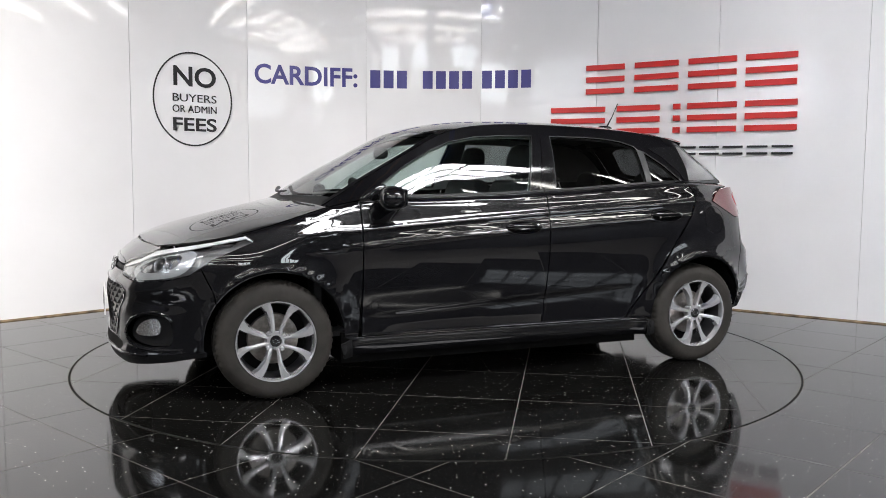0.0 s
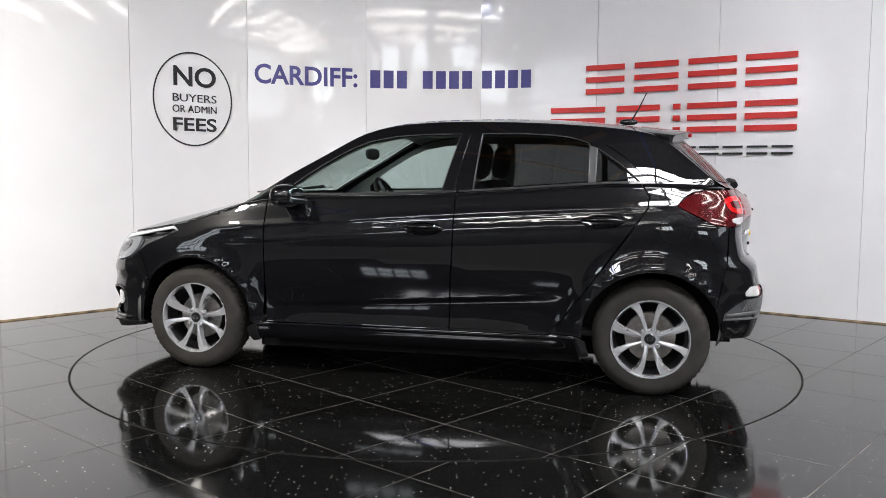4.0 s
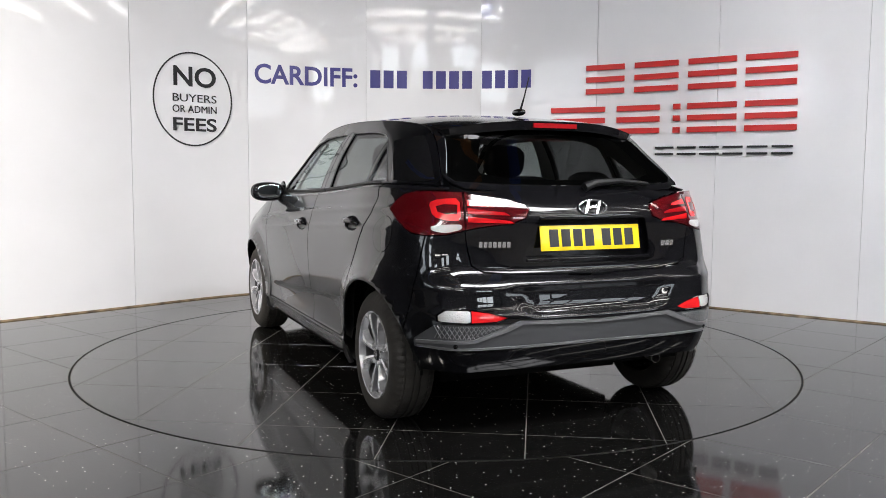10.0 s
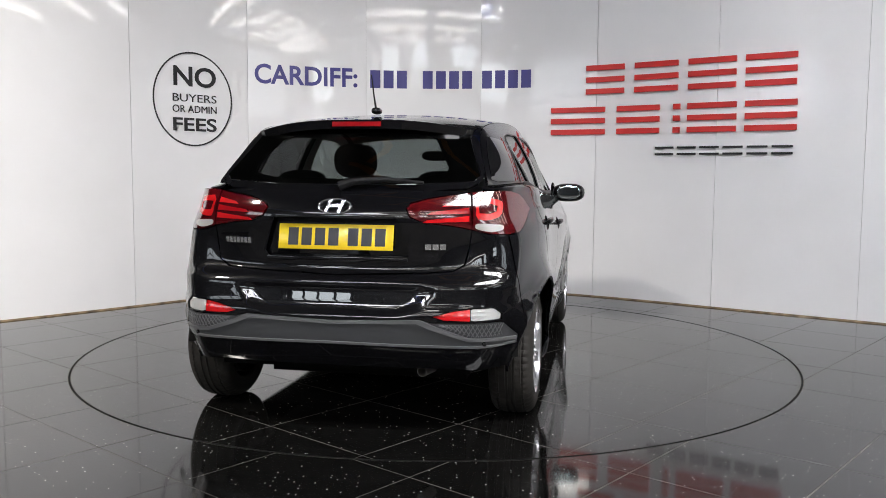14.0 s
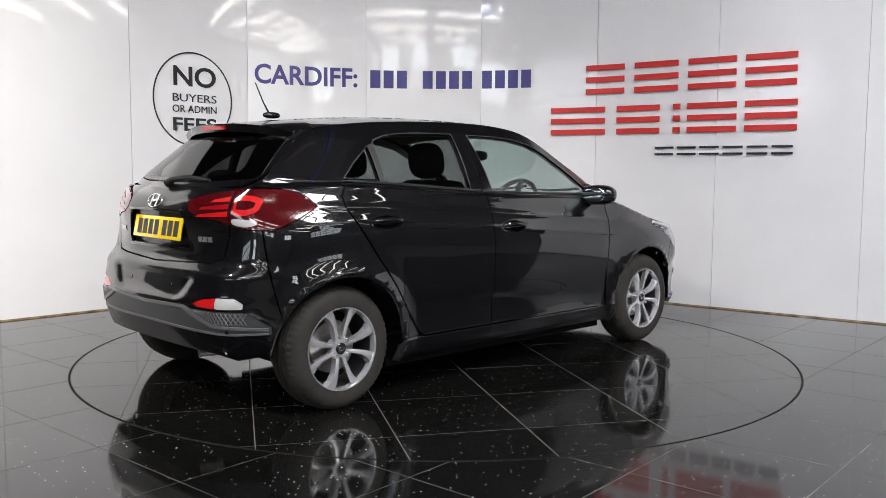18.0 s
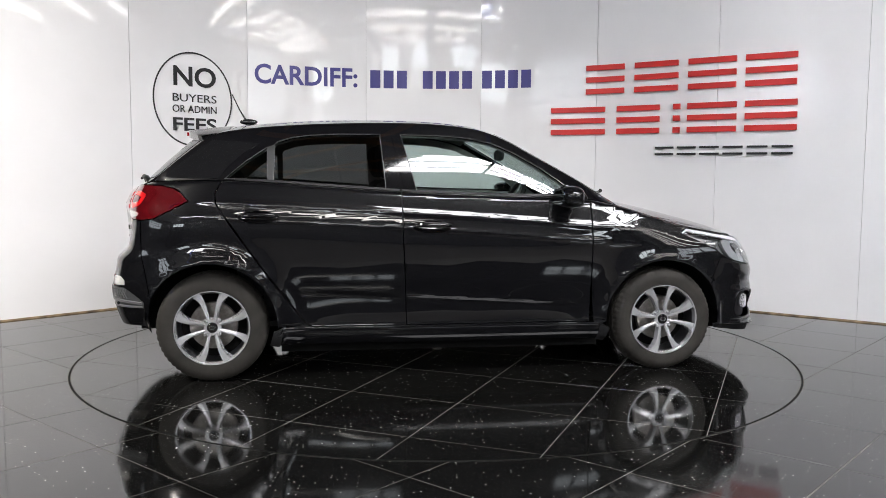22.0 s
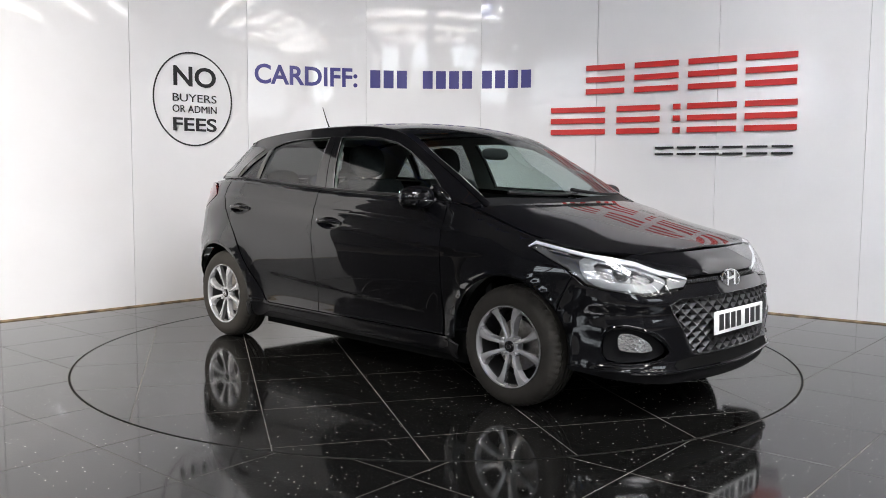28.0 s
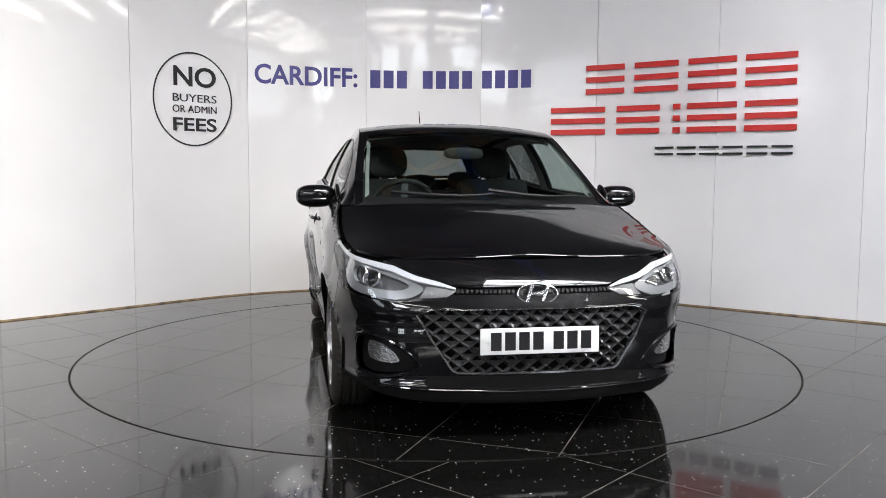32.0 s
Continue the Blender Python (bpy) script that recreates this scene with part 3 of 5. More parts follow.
MID_Z = curve([(1.16, 0.955), (1.10, 0.990), (0.9, 1.112), (0.63, 1.258), (0.33, 1.406), (0.15, 1.448), (-0.1, 1.466), (-0.44, 1.470), (-0.95, 1.447), (-1.27, 1.408), (-1.38, 1.382), (-1.44, 1.352), (-1.5, 1.300), (-1.6, 1.210), (-1.68, 1.132), (-1.73, 1.082), (-1.80, 1.01)])


def roof_skin(x, w):
    """Windscreen, roof and rear window as one shell, from the middle (0) to the rail (1)."""
    x, w = np.asarray(x, float), np.asarray(w, float)
    bow = 0.11 * np.clip((-1.12 - x) / 0.32, 0, 1) ** 2 * (3 - 2 * np.clip((-1.12 - x) / 0.32, 0, 1))
    xs = x + bow * w ** 2
    mid, k = MID_Z(x), np.abs(w) ** 2.3
    return np.stack([xs, RAIL_Y(xs) * w, mid + (RAIL_Z(x + bow) - mid) * k], -1)


def side_glass(x, z):
    """The upper side, from shoulder to rail."""
    x, z = np.asarray(x, float), np.asarray(z, float)
    s = np.interp(-x, -_fx, _fine)
    zb, zr = SHOULDER(x), RAIL_Z(x)
    b = skin(s, zb)
    k = (z - zb) / np.maximum(zr - zb, 0.02)
    y = b[..., 1] + (RAIL_Y(x) - b[..., 1]) * k + 0.022 * np.minimum(1, np.maximum(zr - zb, 0.02) / 0.36) * np.sin(np.pi * np.clip(k, 0, 1))
    return np.stack([x, y, z], -1)


def inside_rings(p, rings):
    n = 0
    for ring in rings:
        for i in range(len(ring)):
            (x0, y0), (x1, y1) = ring[i], ring[(i + 1) % len(ring)]
            if (y0 > p[1]) != (y1 > p[1]) and p[0] < x0 + (p[1] - y0) / (y1 - y0) * (x1 - x0):
                n += 1
    return n % 2 == 1


def rounded(ring, cut=0.25, times=1):
    for _ in range(times):
        out = []
        for i in range(len(ring)):
            p, q = ring[i], ring[(i + 1) % len(ring)]
            out += [(p[0] + (q[0] - p[0]) * cut, p[1] + (q[1] - p[1]) * cut), (q[0] + (p[0] - q[0]) * cut, q[1] + (p[1] - q[1]) * cut)]
        ring = out
    return ring


def panel(name, surf, ring, mat, parent, label="", holes=(), step=(0.05, 0.05), lift=0.0, thick=0.012, side=1, whole=False):
    """Cuts a panel with the outline ring out of a surface, gives it turned-in edges, and mirrors it to the side wanted or, if whole, joins both halves."""
    rings = [ring, *holes]
    lo = [min(p[k] for p in ring) for k in (0, 1)]
    hi = [max(p[k] for p in ring) for k in (0, 1)]
    n = [max(1, math.ceil((hi[k] - lo[k]) / step[k])) for k in (0, 1)]
    bm = bmesh.new()
    grid = [[bm.verts.new((lo[0] + (hi[0] - lo[0]) * i / n[0], lo[1] + (hi[1] - lo[1]) * j / n[1], 0)) for j in range(n[1] + 1)] for i in range(n[0] + 1)]
    for i in range(n[0]):
        for j in range(n[1]):
            bm.faces.new((grid[i][j], grid[i + 1][j], grid[i + 1][j + 1], grid[i][j + 1]))
    for r in rings:
        for i in range(len(r)):
            p, q = r[i], r[(i + 1) % len(r)]
            if math.dist(p, q) < 1e-6:
                continue
            a = (min(p[0], q[0]) - 1e-5, min(p[1], q[1]) - 1e-5)
            b = (max(p[0], q[0]) + 1e-5, max(p[1], q[1]) + 1e-5)
            fs = []
            for f in bm.faces:
                xs, ys = [v.co.x for v in f.verts], [v.co.y for v in f.verts]
                if min(xs) <= b[0] and max(xs) >= a[0] and min(ys) <= b[1] and max(ys) >= a[1]:
                    fs.append(f)
            geom = list({e for f in fs for e in f.verts} | {e for f in fs for e in f.edges}) + fs
            bmesh.ops.bisect_plane(bm, geom=geom, dist=1e-6, plane_co=(*p, 0), plane_no=(q[1] - p[1], p[0] - q[0], 0))
    dead = [f for f in bm.faces if not inside_rings(f.calc_center_median(), rings)]
    bmesh.ops.delete(bm, geom=dead, context="FACES")
    bmesh.ops.remove_doubles(bm, verts=bm.verts, dist=2e-5)
    bm.verts.index_update()
    ab = np.array([v.co[:2] for v in bm.verts])
    a, b = ab[:, 0], ab[:, 1]
    h = 0.003
    P = surf(a, b)
    N = np.cross(surf(a + h, b) - surf(a - h, b), surf(a, b + h) - surf(a, b - h))
    N /= np.maximum(np.linalg.norm(N, axis=1), 1e-9)[:, None]
    out = P - np.array([0, 0, 0.7]) * np.array([0, 1, 1])
    out[:, 0] -= np.clip(P[:, 0], -1.3, 1.3)
    if (N * out).sum() < 0:
        N = -N
    P = P + N * lift
    verts, faces, norms = [], [], []
    for sg in ((1, -1) if whole else (side,)):
        flip = np.array([1, sg, 1])
        Q, M = P * flip, N * flip
        base = len(verts)
        verts += Q.tolist()
        for f in bm.faces:
            ids = [v.index for v in f.verts]
            u, v2, w = Q[ids[0]], Q[ids[1]], Q[ids[2]]
            c = np.zeros(3)
            for k in range(1, len(ids) - 1):
                c = c + np.cross(Q[ids[k]] - Q[ids[0]], Q[ids[k + 1]] - Q[ids[0]])
            if c @ M[ids].mean(0) < 0:
                ids = ids[::-1]
            faces.append([base + k for k in ids])
            norms += [M[k] for k in ids]
        if thick:
            for e in bm.edges:
                if len(e.link_faces) != 1:
                    continue
                i, j = e.verts[0].index, e.verts[1].index
                if whole and abs(P[i][1]) < 1e-4 and abs(P[j][1]) < 1e-4:
                    continue
                mid = Q[[v.index for v in e.link_faces[0].verts]].mean(0)
                nn = np.cross(Q[j] - Q[i], M[i])
                ln = np.linalg.norm(nn)
                if ln < 1e-9:
                    continue
                nn /= ln
                if nn @ (Q[i] - mid) < 0:
                    nn = -nn
                k = len(verts)
                verts += [Q[i].tolist(), Q[j].tolist(), (Q[j] - M[j] * thick).tolist(), (Q[i] - M[i] * thick).tolist()]
                ids = [k, k + 1, k + 2, k + 3]
                if np.cross(Q[j] - Q[i], -M[j]) @ nn < 0:
                    ids = ids[::-1]
                faces.append(ids)
                norms += [nn] * 4
    bm.free()
    me = bpy.data.meshes.new(name)
    me.from_pydata(verts, [], faces)
    me.polygons.foreach_set("use_smooth", [True] * len(me.polygons))
    me.update()
    me.normals_split_custom_set([tuple(v) for v in norms])
    me.materials.append(mat)
    ob = new(name, me)
    ob.parent = parent
    if label:
        ob["label"] = label
    return ob


def arc(cx, cz, r, a0, a1, n=18):
    return [(cx + r * math.cos(radians(a0 + (a1 - a0) * k / n)), cz + r * math.sin(radians(a0 + (a1 - a0) * k / n))) for k in range(n + 1)]


def along(f, x0, x1, n=12, dz=0.0):
    return [(x0 + (x1 - x0) * k / n, float(f(x0 + (x1 - x0) * k / n)) + dz) for k in range(n + 1)]


def gx(ring):
    """An outline in x, z turned into girth, z."""
    return [(X(x), z) for x, z in ring]


ARCH = 0.352
car = tagged(new("car"), "glossy black five-door hatchback standing on the turntable", "car")
G = 0.003
LAMP_TOP = [(1.393, 0.806), (1.428, 0.831), (1.51, 0.820), (1.62, 0.801), (1.72, 0.785)]
LAMP_LOW = [(1.80, 0.621), (1.70, 0.643), (1.605, 0.718), (1.50, 0.762)]
HEAD_RING = [(X(x), z) for x, z in LAMP_TOP] + [(F(0.72), 0.759), (F(0.66), 0.748), (F(0.608), 0.731), (F(0.536), 0.709), (F(0.43), 0.686), (F(0.36), 0.662), (F(0.385), 0.640), (F(0.405), 0.620), (F(0.50), 0.612), (F(0.60), 0.604), (F(0.70), 0.611)] + [(X(x), z) for x, z in LAMP_LOW]
TAIL_OUT = [(X(-1.413), 0.985), (X(-1.455), 1.027), (X(-1.50), 1.052), (X(-1.57), 1.064), (X(-1.68), 1.067), (T(0.625), 1.062), (T(0.615), 0.905), (T(0.70), 0.889), (X(-1.746), 0.884), (X(-1.68), 0.882), (X(-1.60), 0.890), (X(-1.50), 0.938)]
TAIL_IN_RING = [(T(0.61), 1.060), (T(0.50), 1.045), (T(0.41), 1.032), (T(0.337), 1.012), (T(0.32), 0.992), (T(0.338), 0.957), (T(0.405), 0.933), (T(0.513), 0.922), (T(0.61), 0.905)]



def lamp_skin(s, z):
    """The body skin made fuller towards the top, for the tail lamps."""
    p, q = skin(s, z), skin(s, np.asarray(z, float) * 0 + 0.90)
    k = 0.30 * np.clip((np.asarray(z, float) - 0.94) / 0.12, 0, 1)[..., None]
    p[..., :2] += (q - p)[..., :2] * k
    return p


def handle_ring(x, z):
    return [(X(x) + 0.106 * math.cos(k * math.pi / 12), z + 0.036 * math.sin(k * math.pi / 12)) for k in range(24)]


DOORS, LAMPS, TAILS = {}, {}, {}
for sd in (1, -1):
    # wing
    ring = along(SHOULDER, 0.843, 1.44, 12, -G) + [(1.44, 0.8345), (1.424, 0.834), (1.387, 0.807), (1.395, 0.799), (1.497, 0.757), (1.599, 0.714), (1.642, 0.681), (1.585, 0.56), (1.57, 0.505)]
    ring += arc(WHEEL_X, WHEEL_Z, ARCH, 36, 180, 22) + [(0.905, 0.285), (0.862, 0.285), (0.842, 0.55)]
    wing = panel("front_wing", skin, gx(ring), PAINT, car, side=sd, step=(0.05, 0.02))
    # doors
    ring = [(0.836, 0.30), (0.835, 0.55), (0.834, 0.75)] + along(SHOULDER, 0.834, -0.249, 16, -G) + [(-0.243, 0.75), (-0.232, 0.55), (-0.222, 0.30)]
    front_door = panel("front_door", skin, gx(ring), PAINT, car, side=sd, step=(0.06, 0.0125), holes=[handle_ring(-0.085, 0.845)])
    ring = [(-0.229, 0.30), (-0.239, 0.55), (-0.250, 0.75)] + along(SHOULDER, -0.256, -1.225, 14, -G) + [(-1.262, 1.03), (-1.255, 0.975), (-1.19, 0.885), (-1.07, 0.715), (-0.94, 0.535), (-0.82, 0.375), (-0.775, 0.318), (-0.745, 0.30)]
    rear_door = panel("rear_door", skin, gx(ring), PAINT, car, side=sd, step=(0.06, 0.0125), holes=[handle_ring(-1.03, 0.900)])
    DOORS[sd] = (front_door, rear_door)
    # sill
    ring = [(0.935, 0.195), (0.905, 0.28), (0.87, 0.293), (-0.74, 0.293), (-0.785, 0.30), (-0.90, 0.30), (-0.945, 0.225), (-0.945, 0.195)]
    panel("sill", skin, gx(ring), PAINT, car, side=sd, step=(0.06, 0.008))
    # rear quarter
    ring = [(-0.787, 0.305), (-0.83, 0.372), (-0.95, 0.53), (-1.08, 0.71), (-1.20, 0.88), (-1.263, 0.972), (-1.27, 1.035), (-1.236, 1.09)] + along(SHOULDER, -1.24, -1.71, 10, -G) + [(-1.74, 1.074), (-1.68, 1.073), (-1.57, 1.070), (-1.495, 1.057), (-1.447, 1.031), (-1.404, 0.985), (-1.497, 0.933), (-1.60, 0.885), (-1.675, 0.877), (-1.655, 0.70), (-1.60, 0.46)]
    ring += arc(WHEEL_X * -1, WHEEL_Z, ARCH, 151, 0, 22) + [(-0.93, 0.304)]
    panel("rear_quarter", skin, gx(ring), PAINT, car, side=sd, step=(0.05, 0.02))
    # upper side: pillars and glass
    zr = lambda x: RAIL_Z(x)
    dlo_top = [(-0.243, 1.360), (-0.034, 1.358), (0.122, 1.347), (0.279, 1.318), (0.40, 1.268), (0.55, 1.185), (0.66, 1.112)]
    front_glass = [(-0.163, 1.044)] + dlo_top + [(0.72, 1.064), (0.72, 1.022)] + along(SHOULDER, 0.70, -0.15, 6, 0.012)
    rear_glass = [(-0.336, 1.056)] + [(-0.362, 1.361), (-0.60, 1.360), (-0.75, 1.352), (-0.85, 1.338), (-0.935, 1.312), (-0.950, 1.296)] + along(SHOULDER, -0.953, -0.345, 5, 0.012)
    quarter_glass = [(-0.988, 1.282), (-0.986, 1.100), (-1.215, 1.106), (-1.11, 1.198)]
    ring = along(SHOULDER, 0.99, -1.595, 40, 0.002) + [(x, z - 0.004) for x, z in along(zr, -1.59, 1.0, 50)]
    panel("window_surround", side_glass, ring, PAINT, car, holes=[front_glass, rear_glass, quarter_glass], side=sd, step=(0.06, 0.06))
    panel("window_front", side_glass, front_glass, GLASS, front_door, "clear tinted side glass", lift=-0.006, thick=0, side=sd, step=(0.08, 0.08))
    panel("window_rear", side_glass, rear_glass, PRIVACY, rear_door, "darker tinted rear side glass", lift=-0.006, thick=0, side=sd, step=(0.08, 0.08))
    panel("window_quarter", side_glass, quarter_glass, PRIVACY, rear_door, "small dark triangular glass", lift=-0.006, thick=0, side=sd, step=(0.08, 0.08))
    # B-pillar and divider trims
    panel("pillar_trim", side_glass, [(-0.166, 1.044), (-0.246, 1.362), (-0.297, 1.366), (-0.231, 1.048)], GLOSS, car, lift=0.003, side=sd, thick=0.006)
    panel("pillar_trim", side_glass, [(-0.237, 1.050), (-0.303, 1.366), (-0.360, 1.362), (-0.334, 1.055)], GLOSS, car, lift=0.003, side=sd, thick=0.006)
    panel("divider", side_glass, [(-0.954, 1.096), (-0.951, 1.294), (-0.985, 1.283), (-0.983, 1.098)], SEAL_SHEEN, car, "window divider bar, grey for its reflection", lift=0.003, side=sd, thick=0.006)
    # gloss black panel between the rear door and the tailgate
    panel("quarter_panel", side_glass, [(-1.035, 1.300), (-1.15, 1.312), (-1.292, 1.318), (-1.36, 1.272), (-1.46, 1.190), (-1.545, 1.116), (-1.50, 1.108), (-1.245, 1.108), (-1.205, 1.165), (-1.12, 1.245)], PRIVACY_PANEL, car, "smooth gloss black panel beside the rear window", lift=0.003, side=sd, thick=0.006, step=(0.04, 0.04))
    # waist strip
    panel("waist_strip", side_glass, along(SHOULDER, 0.72, -0.245, 10, 0.001) + along(SHOULDER, -0.245, 0.72, 10, 0.013), TRIM, car, lift=0.004, side=sd, thick=0.008)
    panel("waist_strip", side_glass, along(SHOULDER, -0.26, -1.16, 10, 0.001) + along(SHOULDER, -1.16, -0.26, 10, 0.013), TRIM, car, lift=0.004, side=sd, thick=0.008)
    # lamps
    inner = panel("headlamp", skin, HEAD_RING, LAMPDARK, car, "clear headlamp with dark inside and white light strip", lift=-0.042, thick=0.03, side=sd, step=(0.03, 0.03))
    LAMPS[sd] = inner
    panel("lens", skin, HEAD_RING, CLEAR, inner, "clear plastic lens", lift=0.001, thick=0, side=sd, step=(0.04, 0.04))
    tl = panel("tail_lamp", lamp_skin, TAIL_OUT, DARKRED, car, "dark red tail lamp wrapping the corner", side=sd, step=(0.03, 0.03), lift=0.002)
    tl2 = panel("tail_lamp_inner", lamp_skin, TAIL_IN_RING, DARKRED, car, "dark red lamp on the tailgate", side=sd, step=(0.03, 0.03), lift=0.002)
    TAILS[sd] = (tl, tl2)

# nose, bumpers, bonnet, tailgate, roof
GRILLE = [(0.0, 0.575), (F(0.46), 0.572), (F(0.525), 0.548), (F(0.50), 0.505), (F(0.375), 0.312), (F(0.35), 0.300), (0.0, 0.300)]
FOG = [(F(0.622), 0.424), (F(0.70), 0.444), (X(1.87), 0.448), (X(1.81), 0.436), (X(1.785), 0.39), (X(1.785), 0.30), (X(1.86), 0.284), (F(0.68), 0.286), (F(0.58), 0.296), (F(0.505), 0.324), (F(0.55), 0.375)]
FOG = rounded(FOG, 0.25)
ring = [(0.0, 0.232), (F(0.40), 0.234), (F(0.60), 0.242), (X(1.82), 0.252), (X(1.62), 0.262)] + [(X(x), z) for x, z in arc(WHEEL_X, WHEEL_Z, ARCH, -5, 34, 8)]
ring += [(X(1.580), 0.51), (X(1.592), 0.56), (X(1.648), 0.679), (X(1.70), 0.638), (X(1.80), 0.616), (F(0.70), 0.606), (F(0.60), 0.599), (F(0.50), 0.607), (F(0.405), 0.614), (F(0.378), 0.632), (0.0, 0.634)]
front_bumper = panel("front_bumper", skin, ring, PAINT, car, "black painted bumper", holes=[GRILLE[:-1] + [(0.0, 0.300)], FOG], whole=True, step=(0.04, 0.02))
ring = [(0.0, 0.770), (F(0.30), 0.770), (F(0.55), 0.772), (F(0.68), 0.771), (F(0.715), 0.7655), (F(0.66), 0.753), (F(0.608), 0.736), (F(0.536), 0.714), (F(0.43), 0.691), (F(0.355), 0.668), (F(0.30), 0.666), (0.0, 0.668)]
panel("nose_panel", skin, ring, PAINT, car, whole=True, step=(0.04, 0.03))


def bonnet_front(w):
    """How far forward the bonnet runs at w until it meets the nose panel."""
    lo, hi = 1.65, 2.08
    for _ in range(30):
        x = (lo + hi) / 2
        p = hood_skin(np.array([x]), np.array([w]))[0]
        q = skin(np.array([F(p[1])]), np.array([0.772]))[0]
        lo, hi = (x, hi) if p[0] < q[0] - 0.004 else (lo, x)
    return (lo, w)


ring = [(1.115, 0.0)] + [bonnet_front(w) for w in (0.0, 0.15, 0.3, 0.45, 0.6, 0.7, 0.78, 0.85, 0.90)] + [(1.76, 0.965), (1.68, 0.990), (1.50, 0.994), (1.385, 0.994), (1.01, 0.994), (1.05, 0.7), (1.095, 0.4)]
bonnet = panel("bonnet", hood_skin, ring, PAINT, car, whole=True, step=(0.05, 0.08))
pts = [bonnet_front(w) for w in (0.0, 0.1, 0.2, 0.3, 0.4, 0.5, 0.6, 0.7, 0.78, 0.85, 0.90)]
P = hood_skin(np.array([p[0] for p in pts]), np.array([p[1] for p in pts])) + np.array([0.0, 0.0, -0.0015])
P = np.vstack([P[:0:-1] * np.array([1, -1, 1]), P])
part("bonnet_edge", tube(bmesh.new(), P, 0.0032, 6), PAINT, bonnet, "rounded front edge of the bonnet")
ring = [(1.085, 0.0), (0.37, 0.0), (0.36, 0.5), (0.33, 0.90), (0.50, 0.93), (0.96, 0.93), (1.03, 0.6)]
panel("windscreen", roof_skin, ring, GLASS, car, "clear laminated windscreen", whole=True, thick=0, step=(0.05, 0.1), lift=0.002)
ring = [(0.36, 0.0), (0.355, 0.5), (0.325, 0.91), (0.50, 0.94), (1.0, 0.94), (1.02, 1.0), (-1.31, 1.0), (-1.40, 0.94), (-1.42, 0.0)]
panel("roof", roof_skin, ring, PAINT, car, whole=True, step=(0.06, 0.1))
ring = [(-1.43, 0.0), (-1.43, 0.915), (-1.675, 0.955), (-1.70, 0.90), (-1.714, 0.5), (-1.717, 0.0)]
rear_window = panel("rear_window", roof_skin, ring, PRIVACY, car, "dark tinted rear window", whole=True, thick=0, step=(0.04, 0.1), lift=0.002)
# Printed border, widened inwards to stand in for the dark pillar insides.
panel("glass_border_and_dark", roof_skin, ring, DARKGAP, rear_window, "black printed glass border, widened to stand for dark pillar insides", whole=True, thick=0, step=(0.04, 0.1), lift=-0.002, holes=[rounded([(-1.47, -0.2), (-1.47, 0.63), (-1.66, 0.74), (-1.69, 0.5), (-1.695, -0.2)], 0.12)])
ring = [(-1.315, 1.0), (-1.41, 0.955), (-1.427, 0.92), (-1.675, 0.962), (-1.704, 0.905), (-1.719, 0.5), (-1.722, 0.0), (-1.752, 0.0), (-1.748, 0.5), (-1.735, 0.84), (-1.712, 0.93), (-1.685, 0.975), (-1.655, 1.0)]
panel("tailgate_frame", roof_skin, ring, PAINT, car, whole=True, step=(0.04, 0.1))
PLATE_HOLE = [(S_END, 0.950), (T(0.285), 0.946), (T(0.335), 0.80), (T(0.32), 0.778), (S_END, 0.772)]
ring = [(S_END, 1.065), (T(0.40), 1.070), (T(0.55), 1.068), (T(0.60), 1.064), (T(0.615), 1.0645), (T(0.50), 1.050), (T(0.41), 1.037), (T(0.332), 1.017), (T(0.313), 0.992), (T(0.333), 0.952), (T(0.405), 0.928), (T(0.513), 0.917), (T(0.61), 0.90), (T(0.60), 0.84), (T(0.575), 0.755), (T(0.52), 0.728), (T(0.41), 0.720), (S_END, 0.705)]
tailgate = panel("tailgate", skin, ring, PAINT, car, whole=True, step=(0.04, 0.015), holes=[PLATE_HOLE])
FOGR = [(T(0.437), 0.538), (T(0.52), 0.565), (T(0.60), 0.577), (T(0.70), 0.577), (T(0.73), 0.550), (T(0.728), 0.522), (T(0.60), 0.517), (T(0.49), 0.520)]
INSERT = [(S_END, 0.512), (T(0.385), 0.526), (T(0.44), 0.511), (T(0.47), 0.512), (T(0.72), 0.513), (T(0.742), 0.500), (T(0.79), 0.44), (T(0.79), 0.405), (T(0.70), 0.402), (S_END, 0.408)]
ring = [(S_END, 0.698), (T(0.41), 0.714), (T(0.525), 0.721), (T(0.582), 0.750), (T(0.607), 0.835), (T(0.617), 0.898), (T(0.70), 0.883), (X(-1.746), 0.878), (X(-1.683), 0.876), (X(-1.662), 0.70), (X(-1.606), 0.463)]
ring += [(X(x), z) for x, z in arc(-WHEEL_X, WHEEL_Z, ARCH, 154, 186, 6)] + [(X(-1.66), 0.300), (X(-1.80), 0.298), (T(0.5), 0.308), (S_END, 0.308)]
rear_bumper = panel("rear_bumper", skin, ring, PAINT, car, "black painted bumper", whole=True, step=(0.022, 0.012), holes=[FOGR, INSERT])
bumper_insert = panel("bumper_insert", skin, INSERT, GREY, rear_bumper, "textured dark grey plastic insert", whole=True, step=(0.04, 0.03), lift=-0.004)

